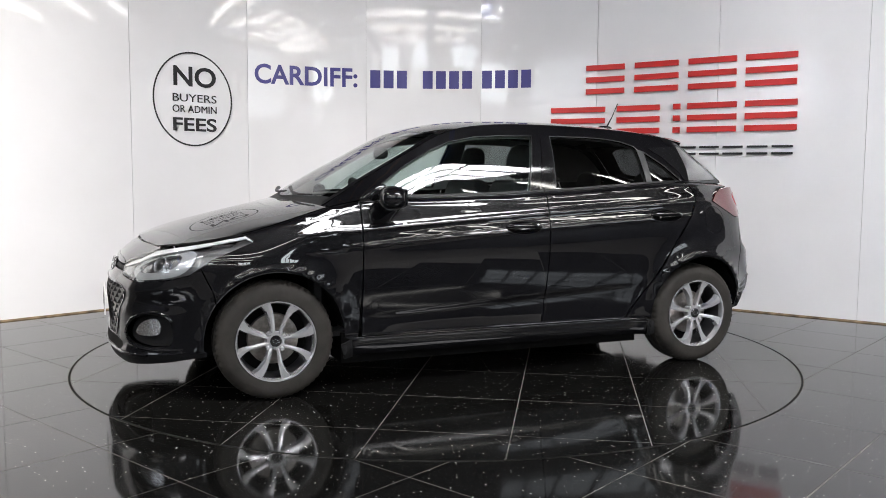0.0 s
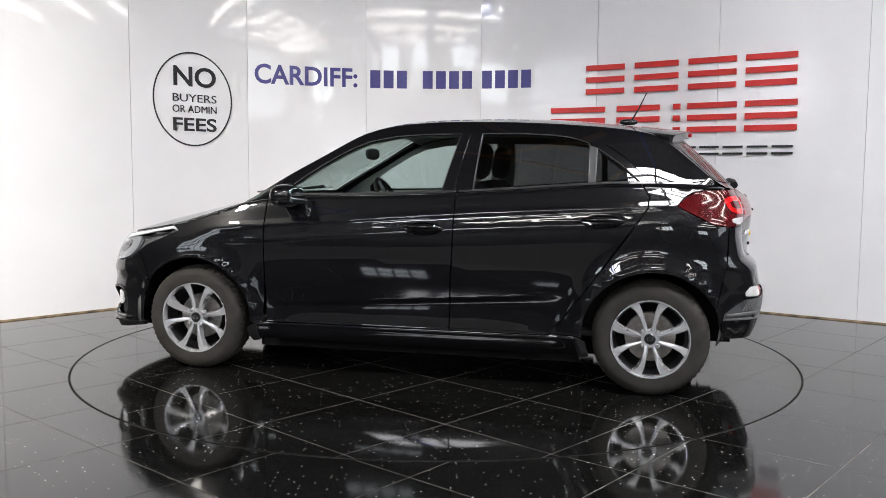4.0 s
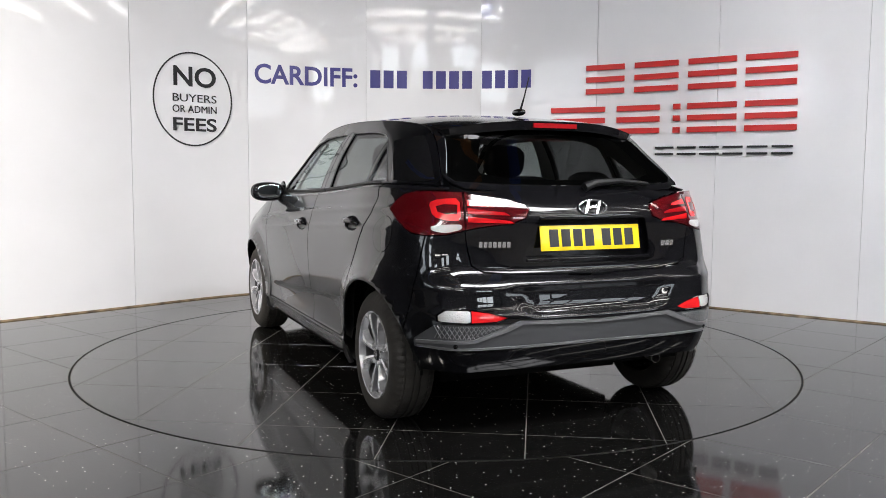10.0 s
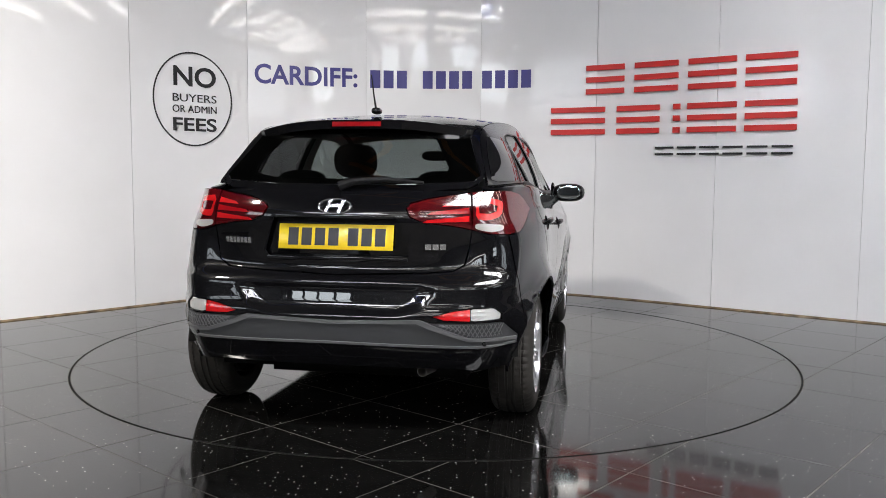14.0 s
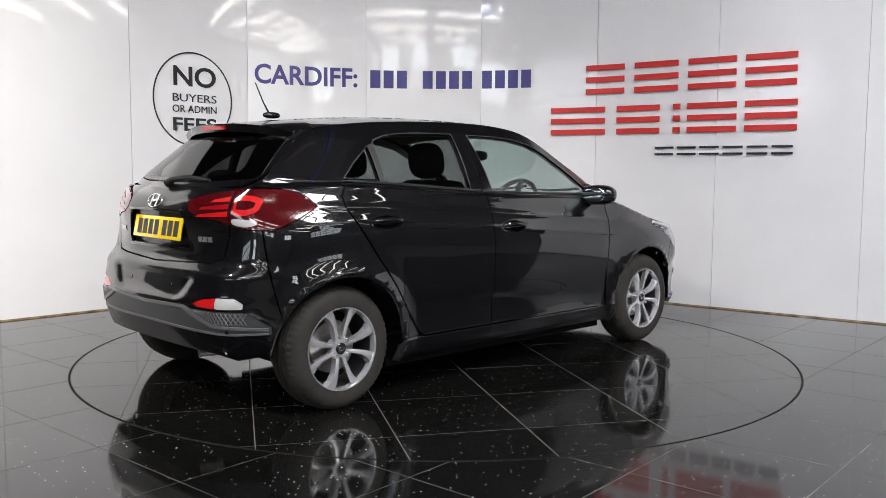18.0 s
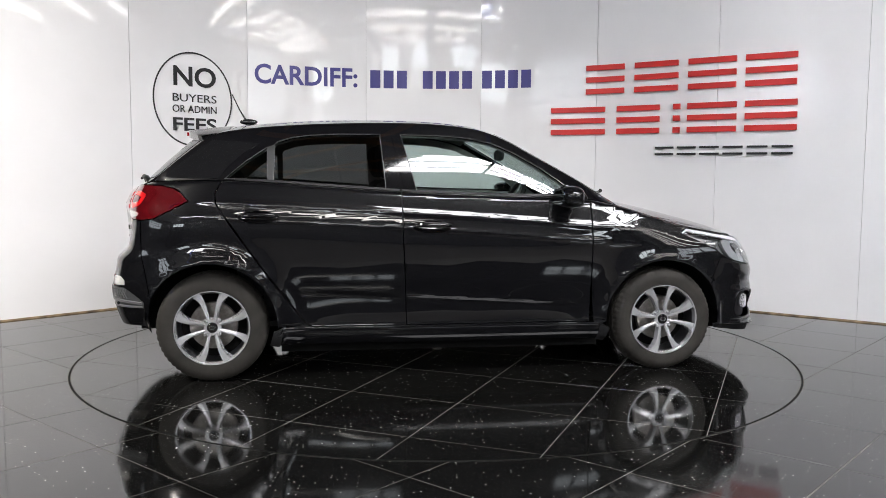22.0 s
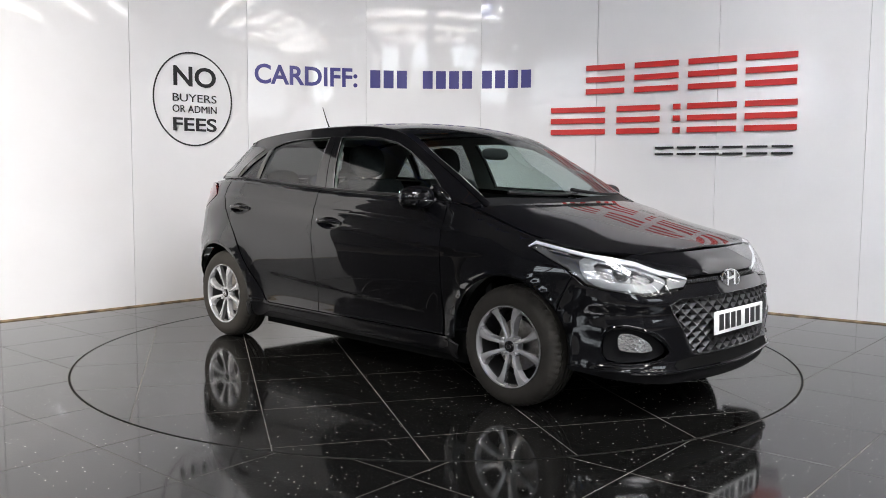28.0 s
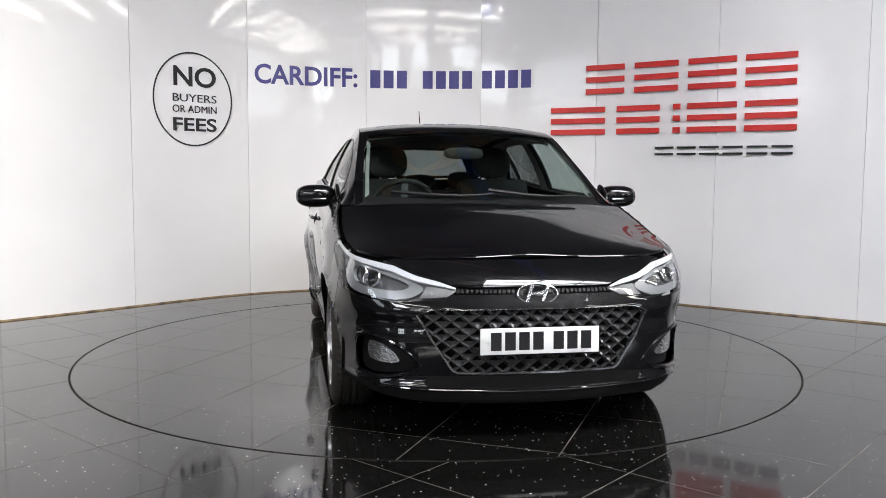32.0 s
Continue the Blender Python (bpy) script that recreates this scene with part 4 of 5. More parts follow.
# wheels
def wheel(sd):
    hub = new("wheel")
    hub.parent = car
    bm = bmesh.new()
    w = 0.098
    prof = [(0.200, -w + 0.012), (0.208, -w), (0.245, -w - 0.006), (0.272, -w + 0.002), (0.290, -w + 0.018), (0.2985, -w + 0.036), (0.294, -w + 0.038), (0.294, -w + 0.046), (0.300, -w + 0.048), (0.3015, -0.022), (0.294, -0.020), (0.294, -0.010), (0.302, -0.008), (0.302, 0.008), (0.294, 0.010), (0.294, 0.020), (0.3015, 0.022), (0.300, w - 0.048), (0.294, w - 0.046), (0.294, w - 0.038), (0.2985, w - 0.036), (0.290, w - 0.018), (0.272, w - 0.002), (0.245, w + 0.006), (0.208, w), (0.200, w - 0.012)]
    n = 168
    lathe(bm, prof, n)
    for v in bm.verts:
        r = math.hypot(v.co.x, v.co.z)
        k = round(math.atan2(v.co.z, v.co.x) / (2 * math.pi) * n)
        if r > 0.286 and abs(v.co.y) > w - 0.05 and k % 3 == 0:
            v.co.x, v.co.z = v.co.x * (r - 0.0055) / r, v.co.z * (r - 0.0055) / r
    part("tyre", bm, RUBBER, hub, "worn black rubber tyre")
    bm = bmesh.new()
    lathe(bm, [(0.204, w - 0.002), (0.203, w + 0.003), (0.197, w + 0.002), (0.192, w - 0.012), (0.190, w - 0.03)], 72)
    part("rim", bm, SILVER, hub, "silver alloy rim")
    bm = bmesh.new()
    lathe(bm, [(0.190, w - 0.03), (0.180, 0.02), (0.178, -w)], 72)
    part("barrel", bm, DARKALLOY, hub, "dark rim barrel")
    for k in range(8):
        bm = bmesh.new()
        flip = 1 if k % 2 else -1
        m = Matrix.Rotation(2 * math.pi * (k // 2) / 4, 4, "Y")
        low = [(0.036, 0.0075), (0.080, 0.0165), (0.130, 0.0275), (0.165, 0.0390), (0.189, 0.050)]
        mid = [(0.033, 0.0145), (0.075, 0.0250), (0.122, 0.0375), (0.157, 0.0530), (0.182, 0.072)]
        top = [(0.030, 0.022), (0.070, 0.0330), (0.115, 0.0465), (0.148, 0.0665), (0.170, 0.095)]
        dz = [w - 0.022, w - 0.015, w - 0.008, w - 0.006, w - 0.007]
        A, M, B, A2, B2 = ([bm.verts.new(m @ Vector((r, h + up, t * flip * k))) for (r, t), h in zip(line, dz)] for line, up, k in ((low, 0.0, 1.0), (mid, 0.0022, 1.0), (top, 0.0, 1.0), (low, -0.030, 1.2), (top, -0.030, 1.2)))
        for U, V in ((A2, A), (A, M), (M, B), (B, B2)):
            for i in range(4):
                bm.faces.new((U[i], U[i + 1], V[i + 1], V[i]))
        bmesh.ops.recalc_face_normals(bm, faces=bm.faces)
        part("spoke", bm, SILVER, hub, "machined silver spoke", False)
    bm = bmesh.new()
    lathe(bm, [(0.0, w - 0.010), (0.024, w - 0.010), (0.029, w - 0.014), (0.030, w - 0.05)], 32)
    hm = lathe(bmesh.new(), [(0.022, w - 0.018), (0.044, w - 0.020), (0.050, w - 0.028), (0.052, w - 0.06)], 40)
    part("hub_disc", hm, SILVER, hub, "silver hub centre")
    cap = part("centre_cap", bm, GLOSS, hub, "black centre cap")
    em = bmesh.new()
    lathe(em, [(0.0135, w - 0.0095), (0.014, w - 0.0080), (0.017, w - 0.0080), (0.0175, w - 0.0095)], 24)
    bmesh.ops.scale(em, vec=(1, 1, 0.55), verts=em.verts)
    part("oval_mark", em, CHROME, hub, "small oval chrome mark")
    for k in range(4):
        a = math.pi / 4 + math.pi / 2 * k
        bm = bmesh.new()
        lathe(bm, [(0.0, w - 0.006), (0.008, w - 0.006), (0.0115, w - 0.011), (0.0115, w - 0.05)], 12)
        bmesh.ops.translate(bm, vec=(0.051 * math.cos(a), 0, 0.051 * math.sin(a)), verts=bm.verts)
        part("wheel_nut", bm, SILVER, hub)
    bm = bmesh.new()
    lathe(bm, [(0.0, 0.01), (0.128, 0.01), (0.130, 0.0), (0.130, -0.02), (0.0, -0.02)], 48)
    part("brake_disc", bm, STEEL, hub, "steel brake disc")
    # Black disc added behind the spokes to stand for the shade in their gaps.
    bm = bmesh.new()
    lathe(bm, [(0.0, -0.03), (0.178, -0.03), (0.178, -0.05), (0.0, -0.05)], 40)
    part("gap_shade_disc", bm, DARKGAP, hub)
    return hub


proto = wheel(1)
proto.matrix_basis = pose(WHEEL_X, WHEEL_Y - 0.098, WHEEL_Z, 0, -7, 0)
for m in (pose(-WHEEL_X, WHEEL_Y - 0.098, WHEEL_Z, 0, 3, 0), pose(WHEEL_X, -WHEEL_Y + 0.098, WHEEL_Z, 0, 6, 180), pose(-WHEEL_X, -WHEEL_Y + 0.098, WHEEL_Z, 0, 2, 180)):
    copy_thing(proto, m)

# underbody and cabin tub
bm = bmesh.new()
add_box(bm, (-0.92, -0.72, 0.138), (0.92, 0.72, 0.30))
add_box(bm, (-1.30, -0.50, 0.140), (1.25, 0.50, 0.28))
add_box(bm, (0.90, -0.56, 0.20), (1.80, 0.56, 0.66))
add_box(bm, (-1.70, -0.58, 0.26), (-0.90, 0.58, 0.66))
part("underbody", bm, DARKGAP, car, "dark underbody", False)


def arch_liner(x, sd):
    bm = bmesh.new()
    n, rows = 20, []
    for k in range(n + 1):
        a = radians(6 + 168 * k / n)
        rows.append([bm.verts.new((x + (ARCH + 0.012) * math.cos(a), sd * y, WHEEL_Z + (ARCH + 0.012) * math.sin(a))) for y in (0.785, 0.56)])
    for A, B in zip(rows, rows[1:]):
        bm.faces.new((A[0], A[1], B[1], B[0]))
    part("arch_liner", bm, DARKGAP, car, "matt black arch liner")


for x in (WHEEL_X, -WHEEL_X):
    for sd in (1, -1):
        arch_liner(x, sd)


# ---- car: small outside parts ----
def frame_on(surf, a, b, sd=1, lift=0.0):
    """Place on a surface: x along its first way, z outward."""
    P = surf(np.array([a, a + 0.003, a]), np.array([b, b, b + 0.003])) * np.array([1, sd, 1])
    u = Vector(P[1] - P[0]).normalized()
    v = Vector(P[2] - P[0]).normalized()
    n = u.cross(v).normalized()
    if n.dot(Vector((0 if abs(P[0][0]) < 1.6 else P[0][0], P[0][1], P[0][2] - 0.7))) < 0:
        n = -n
    v = n.cross(u)
    m = Matrix((u, v, n)).transposed().to_4x4()
    m.translation = Vector(P[0]) + n * lift
    return m


def oval(cx, cy, rx, ry, n=24):
    return [(cx + rx * math.cos(2 * math.pi * k / n), cy + ry * math.sin(2 * math.pi * k / n)) for k in range(n)]


def egg(bm, m, size, power=2.6, nu=20, nv=14):
    """A rounded box-like blob: a superellipsoid."""
    def sp(v, e):
        return math.copysign(abs(v) ** (2 / e), v)
    rows = []
    for j in range(nv + 1):
        t = -math.pi / 2 + math.pi * j / nv
        rows.append([bm.verts.new(m @ Vector((size[0] * sp(math.cos(t), power) * sp(math.cos(p), power), size[1] * sp(math.cos(t), power) * sp(math.sin(p), power), size[2] * sp(math.sin(t), power)))) for p in [2 * math.pi * k / nu for k in range(nu)]])
    for A, B in zip(rows, rows[1:]):
        for k in range(nu):
            bm.faces.new((A[k], A[(k + 1) % nu], B[(k + 1) % nu], B[k]))
    bmesh.ops.remove_doubles(bm, verts=bm.verts, dist=1e-6)
    bmesh.ops.recalc_face_normals(bm, faces=bm.faces)
    return bm


def bowl(x, z):
    """The door skin pressed in under a handle."""
    s0 = X(x)
    def surf(a, b):
        p = skin(a, b)
        r = ((np.asarray(a) - s0) / 0.107) ** 2 + ((np.asarray(b) - z) / 0.037) ** 2
        p[..., 1] -= 0.026 * np.sqrt(np.clip(1 - r, 0, 1))
        return p
    return surf


for sd in (1, -1):
    for door, x, z in zip(DOORS[sd], (-0.085, -1.03), (0.845, 0.900)):
        s0 = X(x)
        panel("handle_recess", bowl(x, z), handle_ring(x, z), PAINT, door, "shallow oval recess", side=sd, lift=0, thick=0, step=(0.012, 0.008))
        pts, rad = [], []
        for k in range(13):
            f = k / 12
            m = frame_on(skin, s0 - 0.104 + 0.208 * f, z + 0.007 - 0.005 * f, sd, 0.002 + 0.022 * math.sin(math.pi * f) ** 0.4)
            pts.append(m.translation)
            rad.append(0.008 + 0.0065 * math.sin(math.pi * f) ** 0.6)
        part("handle", tube(bmesh.new(), pts, rad, 12), PAINT, door, "black door handle")
    # lock button on the front handle
    m = frame_on(skin, X(-0.155), 0.850, sd, 0.036)
    part("lock_button", egg(bmesh.new(), m, (0.006, 0.008, 0.003), 2.0), CHROME, DOORS[sd][0], "small chrome lock button")
    # mirror
    mirror = part("mirror", egg(bmesh.new(), pose(0.69, sd * 0.880, 1.014, 0, 0, sd * -8), (0.070, 0.112, 0.063), 2.6), PAINT, car, "black door mirror")
    bm = tube(bmesh.new(), [(0.715, sd * 0.755, 1.000), (0.71, sd * 0.80, 0.985), (0.70, sd * 0.845, 0.985)], [0.032, 0.026, 0.022], 10)
    part("arm", bm, TRIM, mirror)
    part("mirror_glass", egg(bmesh.new(), pose(0.624, sd * 0.882, 1.016, 0, 0, sd * -8), (0.005, 0.078, 0.046), 3.2), MIRROR, mirror, "mirror glass")
    part("repeater", tube(bmesh.new(), [(0.752, sd * 0.83, 1.000), (0.762, sd * 0.89, 1.000), (0.735, sd * 0.945, 1.002), (0.69, sd * 0.972, 1.004)], 0.004, 8), LAMPDARK, mirror, "thin bright indicator strip")
    part("sail", egg(bmesh.new(), pose(0.755, sd * 0.768, 1.028, 0, 30, 0), (0.085, 0.016, 0.036), 2.5), GLOSS, car, "black mirror sail")
    # side trims
    panel("mud_flap", skin, gx([(0.93, 0.18), (0.955, 0.26), (0.90, 0.285), (0.885, 0.19)]), TRIM, car, side=sd, lift=0.004)
    panel("mud_flap", skin, gx([(-0.925, 0.19), (-0.90, 0.30), (-0.955, 0.275), (-0.975, 0.20)]), TRIM, car, side=sd, lift=0.004)
    # inner trim of the doors and pillars
    panel("door_lining", skin, gx([(0.83, 0.30)] + along(SHOULDER, 0.83, -1.22, 16, -0.02) + [(-1.18, 0.90), (-0.80, 0.30)]), CABIN, car, side=sd, lift=-0.05, thick=0, step=(0.1, 0.1))
    panel("pillar_lining", side_glass, along(SHOULDER, 0.97, -1.50, 30, 0.0) + [(x, z - 0.02) for x, z in along(RAIL_Z, -1.49, 0.96, 40)], LINING, car, "pale grey pillar trim",
          holes=[[(x, z) for x, z in front_glass], rear_glass, quarter_glass], side=sd, lift=-0.03, thick=0, step=(0.1, 0.1))

    # thin edging round the side windows, its reflected line put in as grey
    for door, ring in zip((DOORS[sd][0], DOORS[sd][1], DOORS[sd][1]), (front_glass, rear_glass, quarter_glass)):
        pts = []
        for p, q in zip(ring, ring[1:] + ring[:1]):
            n = max(1, math.ceil(math.dist(p, q) / 0.06))
            pts += [(p[0] + (q[0] - p[0]) * k / n, p[1] + (q[1] - p[1]) * k / n) for k in range(n)]
        pts = pts + pts[:1]
        P = side_glass(np.array([p[0] for p in pts]), np.array([p[1] for p in pts])) * np.array([1, sd, 1])
        part("window_seal", tube(bmesh.new(), P + np.array([0, sd * 0.001, 0]), 0.0034, 5), SEAL_SHEEN, door, "thin window edging, grey for its reflected line")

# fuel flap on the left flank
c0, z0 = X(-1.401), 0.871
panel("fuel_flap", skin, [(c0 + a, z0 + b) for a, b in oval(0, 0, 0.082, 0.082, 32)], DARKGAP, car, "round fuel flap", lift=0.0006, thick=0, step=(0.03, 0.03), holes=[[(c0 + a, z0 + b) for a, b in oval(0, 0, 0.0795, 0.0795, 32)]])

# headlining, parcel edge
panel("headlining", roof_skin, [(0.34, 0.0), (0.32, 0.93), (-1.36, 0.90), (-1.42, 0.0)], LINING, car, "pale grey cloth headlining", whole=True, lift=-0.035, thick=0, step=(0.1, 0.15))


# spoiler with high brake lamp
def spoiler_skin(x, w):
    x, w = np.asarray(x, float), np.asarray(w, float)
    f = np.clip((-1.20 - x) / 0.29, 0, 1)
    z = 1.419 - 0.026 * f - 0.006 * f ** 2 - 0.050 * np.abs(w) ** 3.0
    return np.stack([x + 0.115 * w ** 2 * f, (0.545 - 0.015 * f) * w, z], -1)


ring = [(-1.215, 0.0), (-1.215, 0.95), (-1.30, 1.0), (-1.465, 1.0), (-1.485, 0.95), (-1.49, 0.6), (-1.49, 0.0)]
spoiler = panel("spoiler", spoiler_skin, ring, PAINT, car, "black roof spoiler", whole=True, thick=0.042, lift=0.004, step=(0.04, 0.1))
panel("underside", spoiler_skin, ring, GLOSS, spoiler, whole=True, thick=0, lift=-0.038, step=(0.06, 0.1))
bm = bmesh.new()
for k in range(-6, 7):
    y = 0.108 * k / 6
    w = y / 0.53
    add_box(bm, (-0.012, -0.0091, -0.011), (0.006, 0.0091, 0.011), pose(-1.487 + 0.115 * w * w, y, 1.370))
part("brake_lamp", bm, REDLENS, spoiler, "slim red high brake lamp", False)

# aerial
aerial = part("aerial", tube(bmesh.new(), [(-1.15, 0, 1.462), (-1.19, 0, 1.530), (-1.235, 0, 1.625)], [0.006, 0.004, 0.003], 8), TRIM, car, "short black roof aerial")
part("aerial_base", egg(bmesh.new(), pose(-1.135, 0, 1.455), (0.055, 0.024, 0.018), 2.2), GLOSS, aerial)

# wipers
part("rear_wiper", tube(bmesh.new(), [(-1.750, 0.0, 1.085), (-1.748, -0.06, 1.105), (-1.735, -0.20, 1.115), (-1.718, -0.37, 1.102)], [0.022, 0.017, 0.012, 0.007], 8), TRIM, car, "black rear wiper arm")
for y0, y1, dx in ((-0.50, 0.04, 0.0), (0.02, 0.52, 0.0)):
    pts = []
    for k in range(7):
        f = k / 6
        y = y0 + (y1 - y0) * f
        x = 1.02 - 0.05 * (y / 0.6) ** 2 + 0.045 * math.sin(f * 2.4)
        w = y / float(RAIL_Y(x))
        pts.append(Vector(roof_skin(np.array([x]), np.array([abs(w)]))[0] * np.array([1, math.copysign(1, w), 1])) + Vector((0.012, 0, 0.016)))
    part("wiper", tube(bmesh.new(), pts, [0.012, 0.01, 0.009, 0.008, 0.007, 0.006, 0.005], 6), TRIM, car, "black wiper arm")
panel("windscreen_pillar_trim", roof_skin, [(0.40, 0.893), (0.92, 0.893), (0.94, 0.925), (0.36, 0.925)], LINING, car, "pale grey inner windscreen pillar", whole=True, lift=-0.02, thick=0, step=(0.06, 0.05))
# scuttle below the windscreen
panel("scuttle", roof_skin, [(1.155, 0.0), (1.07, 0.0), (1.02, 0.6), (0.955, 0.94), (0.99, 1.0), (1.02, 1.0), (1.09, 0.6)], TRIM, car, "matt black scuttle panel", whole=True, lift=-0.004, step=(0.04, 0.1))


def plate_on(m, base, label):
    """A registration plate with plain bars, built in the x, y plane of m."""
    pl = part("number_plate", box((-0.26, -0.0555, -0.003), (0.26, 0.0555, 0.003), m, 0.002), base, car, label)
    x = -0.215
    for k in range(7):
        part("bar", box((x, -0.0385, 0.003), (x + 0.046, 0.0385, 0.0042), m), INK, pl, "", False)
        x += 0.061 + (0.028 if k == 3 else 0)
    return pl


def facing(x, y, z, ahead, tilt):
    """A pose whose z points forward or back along the car, its x to the reader's right."""
    return pose(x, y, z) @ (pose(0, 0, 0, 90 + tilt, 0, 90) if ahead else pose(0, 0, 0, 90 + tilt, 0, -90))


def nose_x(z):
    return float(skin(np.array([0.0]), np.array([z]))[0][0])


def tail_x(z):
    return float(skin(np.array([S_END]), np.array([z]))[0][0])


plate_on(facing(nose_x(0.444) + 0.008, 0, 0.444, True, -2), PLATE_W, "white registration plate with plain black bars")
plate_on(facing(tail_x(0.865) + 0.012, 0, 0.865, False, -11), PLATE_Y, "yellow registration plate with plain black bars")
panel("plate_recess", skin, [(S_END, 0.965), (T(0.32), 0.960), (T(0.36), 0.80), (T(0.34), 0.768), (S_END, 0.765)], PAINT, tailgate, whole=True, lift=-0.028, thick=0, step=(0.05, 0.05))
bm = bmesh.new()
part("recess_lip", box((tail_x(0.955) - 0.004, -0.27, 0.948), (tail_x(0.955) + 0.06, 0.27, 0.962), None, 0.003), GLOSS, tailgate)
part("recess_foot", box((tail_x(0.77) - 0.001, -0.32, 0.762), (tail_x(0.77) + 0.06, 0.32, 0.778), None, 0.003), PAINT, tailgate)


def emblem(m, rx, ry, name="emblem"):
    bm = bmesh.new()
    n, rows = 40, []
    for k in range(n):
        a = 2 * math.pi * k / n
        rows.append([bm.verts.new(m @ Vector(((rx + d) * math.cos(a), (ry + d) * math.sin(a), h))) for d, h in ((0.0, 0.0), (-0.0015, 0.006), (-0.0055, 0.007), (-0.0075, 0.0))])
    for k in range(n):
        A, B = rows[k], rows[(k + 1) % n]
        for i in range(3):
            bm.faces.new((A[i], B[i], B[i + 1], A[i + 1]))
    bmesh.ops.recalc_face_normals(bm, faces=bm.faces)
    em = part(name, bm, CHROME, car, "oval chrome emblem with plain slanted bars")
    for cx in (-0.38, 0.38):
        o = [(cx * rx - 0.16 * rx - 0.0075, -ry * 0.80), (cx * rx - 0.16 * rx + 0.0075, -ry * 0.80), (cx * rx + 0.16 * rx + 0.0075, ry * 0.80), (cx * rx + 0.16 * rx - 0.0075, ry * 0.80)]
        part("bar", prism_on(m, o, 0.006), CHROME, em, "", False)
    part("bar", prism_on(m, [(-0.40 * rx, -0.007), (0.40 * rx, -0.002), (0.40 * rx, 0.012), (-0.40 * rx, 0.004)], 0.0055), CHROME, em, "", False)
    return em


def prism_on(m, outline, h):
    bm = bmesh.new()
    a = [bm.verts.new(m @ Vector((x, y, 0))) for x, y in outline]
    b = [bm.verts.new(m @ Vector((x, y, h))) for x, y in outline]
    bm.faces.new(b)
    for i in range(len(a)):
        j = (i + 1) % len(a)
        bm.faces.new((a[i], a[j], b[j], b[i]))
    bmesh.ops.recalc_face_normals(bm, faces=bm.faces)
    return bm


emblem(facing(nose_x(0.636) + 0.002, 0, 0.636, True, -14), 0.092, 0.047)
part("emblem_seat", egg(bmesh.new(), facing(nose_x(0.636) - 0.008, 0, 0.636, True, -14), (0.086, 0.042, 0.010), 2.2), GLOSS, car, "black oval emblem seat")
emblem(facing(tail_x(0.998) - 0.006, 0, 0.998, False, -16), 0.076, 0.037)
# tailgate badges as plain chrome bars
for y0, n, w, z in ((0.535, 7, 0.0145, 0.842), (-0.415, 3, 0.026, 0.828)):
    for k in range(n):
        y = y0 - k * (w + 0.006)
        m = frame_on(skin, T(abs(y)), z, 1 if y > 0 else -1, 0.0)
        part("badge_bar", box((-w / 2, -0.012, 0.0), (w / 2, 0.012, 0.004), m), CHROME, tailgate, "", False)

# exhaust
bm = bmesh.new()
lathe(bm, [(0.020, -0.06), (0.022, -0.06), (0.022, 0.06), (0.020, 0.06)], 20)
bmesh.ops.transform(bm, matrix=pose(-1.74, -0.40, 0.285, 0, 0, 75), verts=bm.verts)
part("exhaust_tip", bm, STEEL, car, "small steel exhaust tip")

# ---- grille ----
panel("grille_back", skin, [(0.0, 0.585), (F(0.50), 0.582), (F(0.55), 0.548), (F(0.385), 0.295), (0.0, 0.290)], DARKGAP, front_bumper, whole=True, lift=-0.045, thick=0)
inner = [(0.0, 0.5735), (F(0.458), 0.570), (F(0.518), 0.547), (F(0.491), 0.505), (F(0.368), 0.318), (F(0.347), 0.307), (0.0, 0.307)]
panel("grille_surround", skin, GRILLE, DARKCHROME, front_bumper, "thin bright grille surround", whole=True, holes=[inner], lift=0.004, thick=0.02, step=(0.04, 0.04))


def lattice():
    """Diamond mesh of ridged bars across the grille."""
    bm = bmesh.new()
    hw, hh = 0.0375, 0.0275
    ringy = [(0.0, 0.5745), (0.455, 0.5705), (0.515, 0.547), (0.488, 0.505), (0.366, 0.320), (0.345, 0.308), (0.0, 0.308)]
    ringy = ringy + [(-y, z) for y, z in ringy[::-1]]
    def at(y, z, lift):
        p = skin(np.array([F(abs(y))]), np.array([z]))[0]
        return Vector((p[0] + lift, math.copysign(p[1], y) if y else 0.0, z))
    for i in range(-15, 16):
        for j in range(0, 12):
            if (i + j) % 2:
                continue
            y, z = i * hw, 0.300 + j * hh
            for dy in (-1, 1):
                y2, z2 = y + dy * hw, z + hh
                if not (inside_rings((y, z), [ringy]) or inside_rings((y2, z2), [ringy])):
                    continue
                d = Vector((dy * hw, hh)).normalized()
                n = Vector((-d.y, d.x)) * 0.0085
                q = [at(y + n.x * k, z + n.y * k, h) for k, h in ((-1, -0.026), (0, -0.008), (1, -0.026))]
                r = [at(y2 + n.x * k, z2 + n.y * k, h) for k, h in ((-1, -0.026), (0, -0.008), (1, -0.026))]
                va, vb = [bm.verts.new(p) for p in q], [bm.verts.new(p) for p in r]
                for k in range(2):
                    bm.faces.new((va[k], vb[k], vb[k + 1], va[k + 1]))
    # a sloping scale in the foot of every cell
    for i in range(-14, 15):
        for j in range(1, 11):
            y, z = i * hw, 0.300 + j * hh
            if (i + j) % 2 and all(inside_rings(p, [ringy]) for p in ((y - hw, z), (y + hw, z), (y, z - hh))):
                bm.faces.new([bm.verts.new(at(yy, zz, h)) for yy, zz, h in ((y - hw * 0.9, z, -0.034), (y, z - hh, -0.012), (y + hw * 0.9, z, -0.034))])
    bmesh.ops.recalc_face_normals(bm, faces=bm.faces)
    return bm


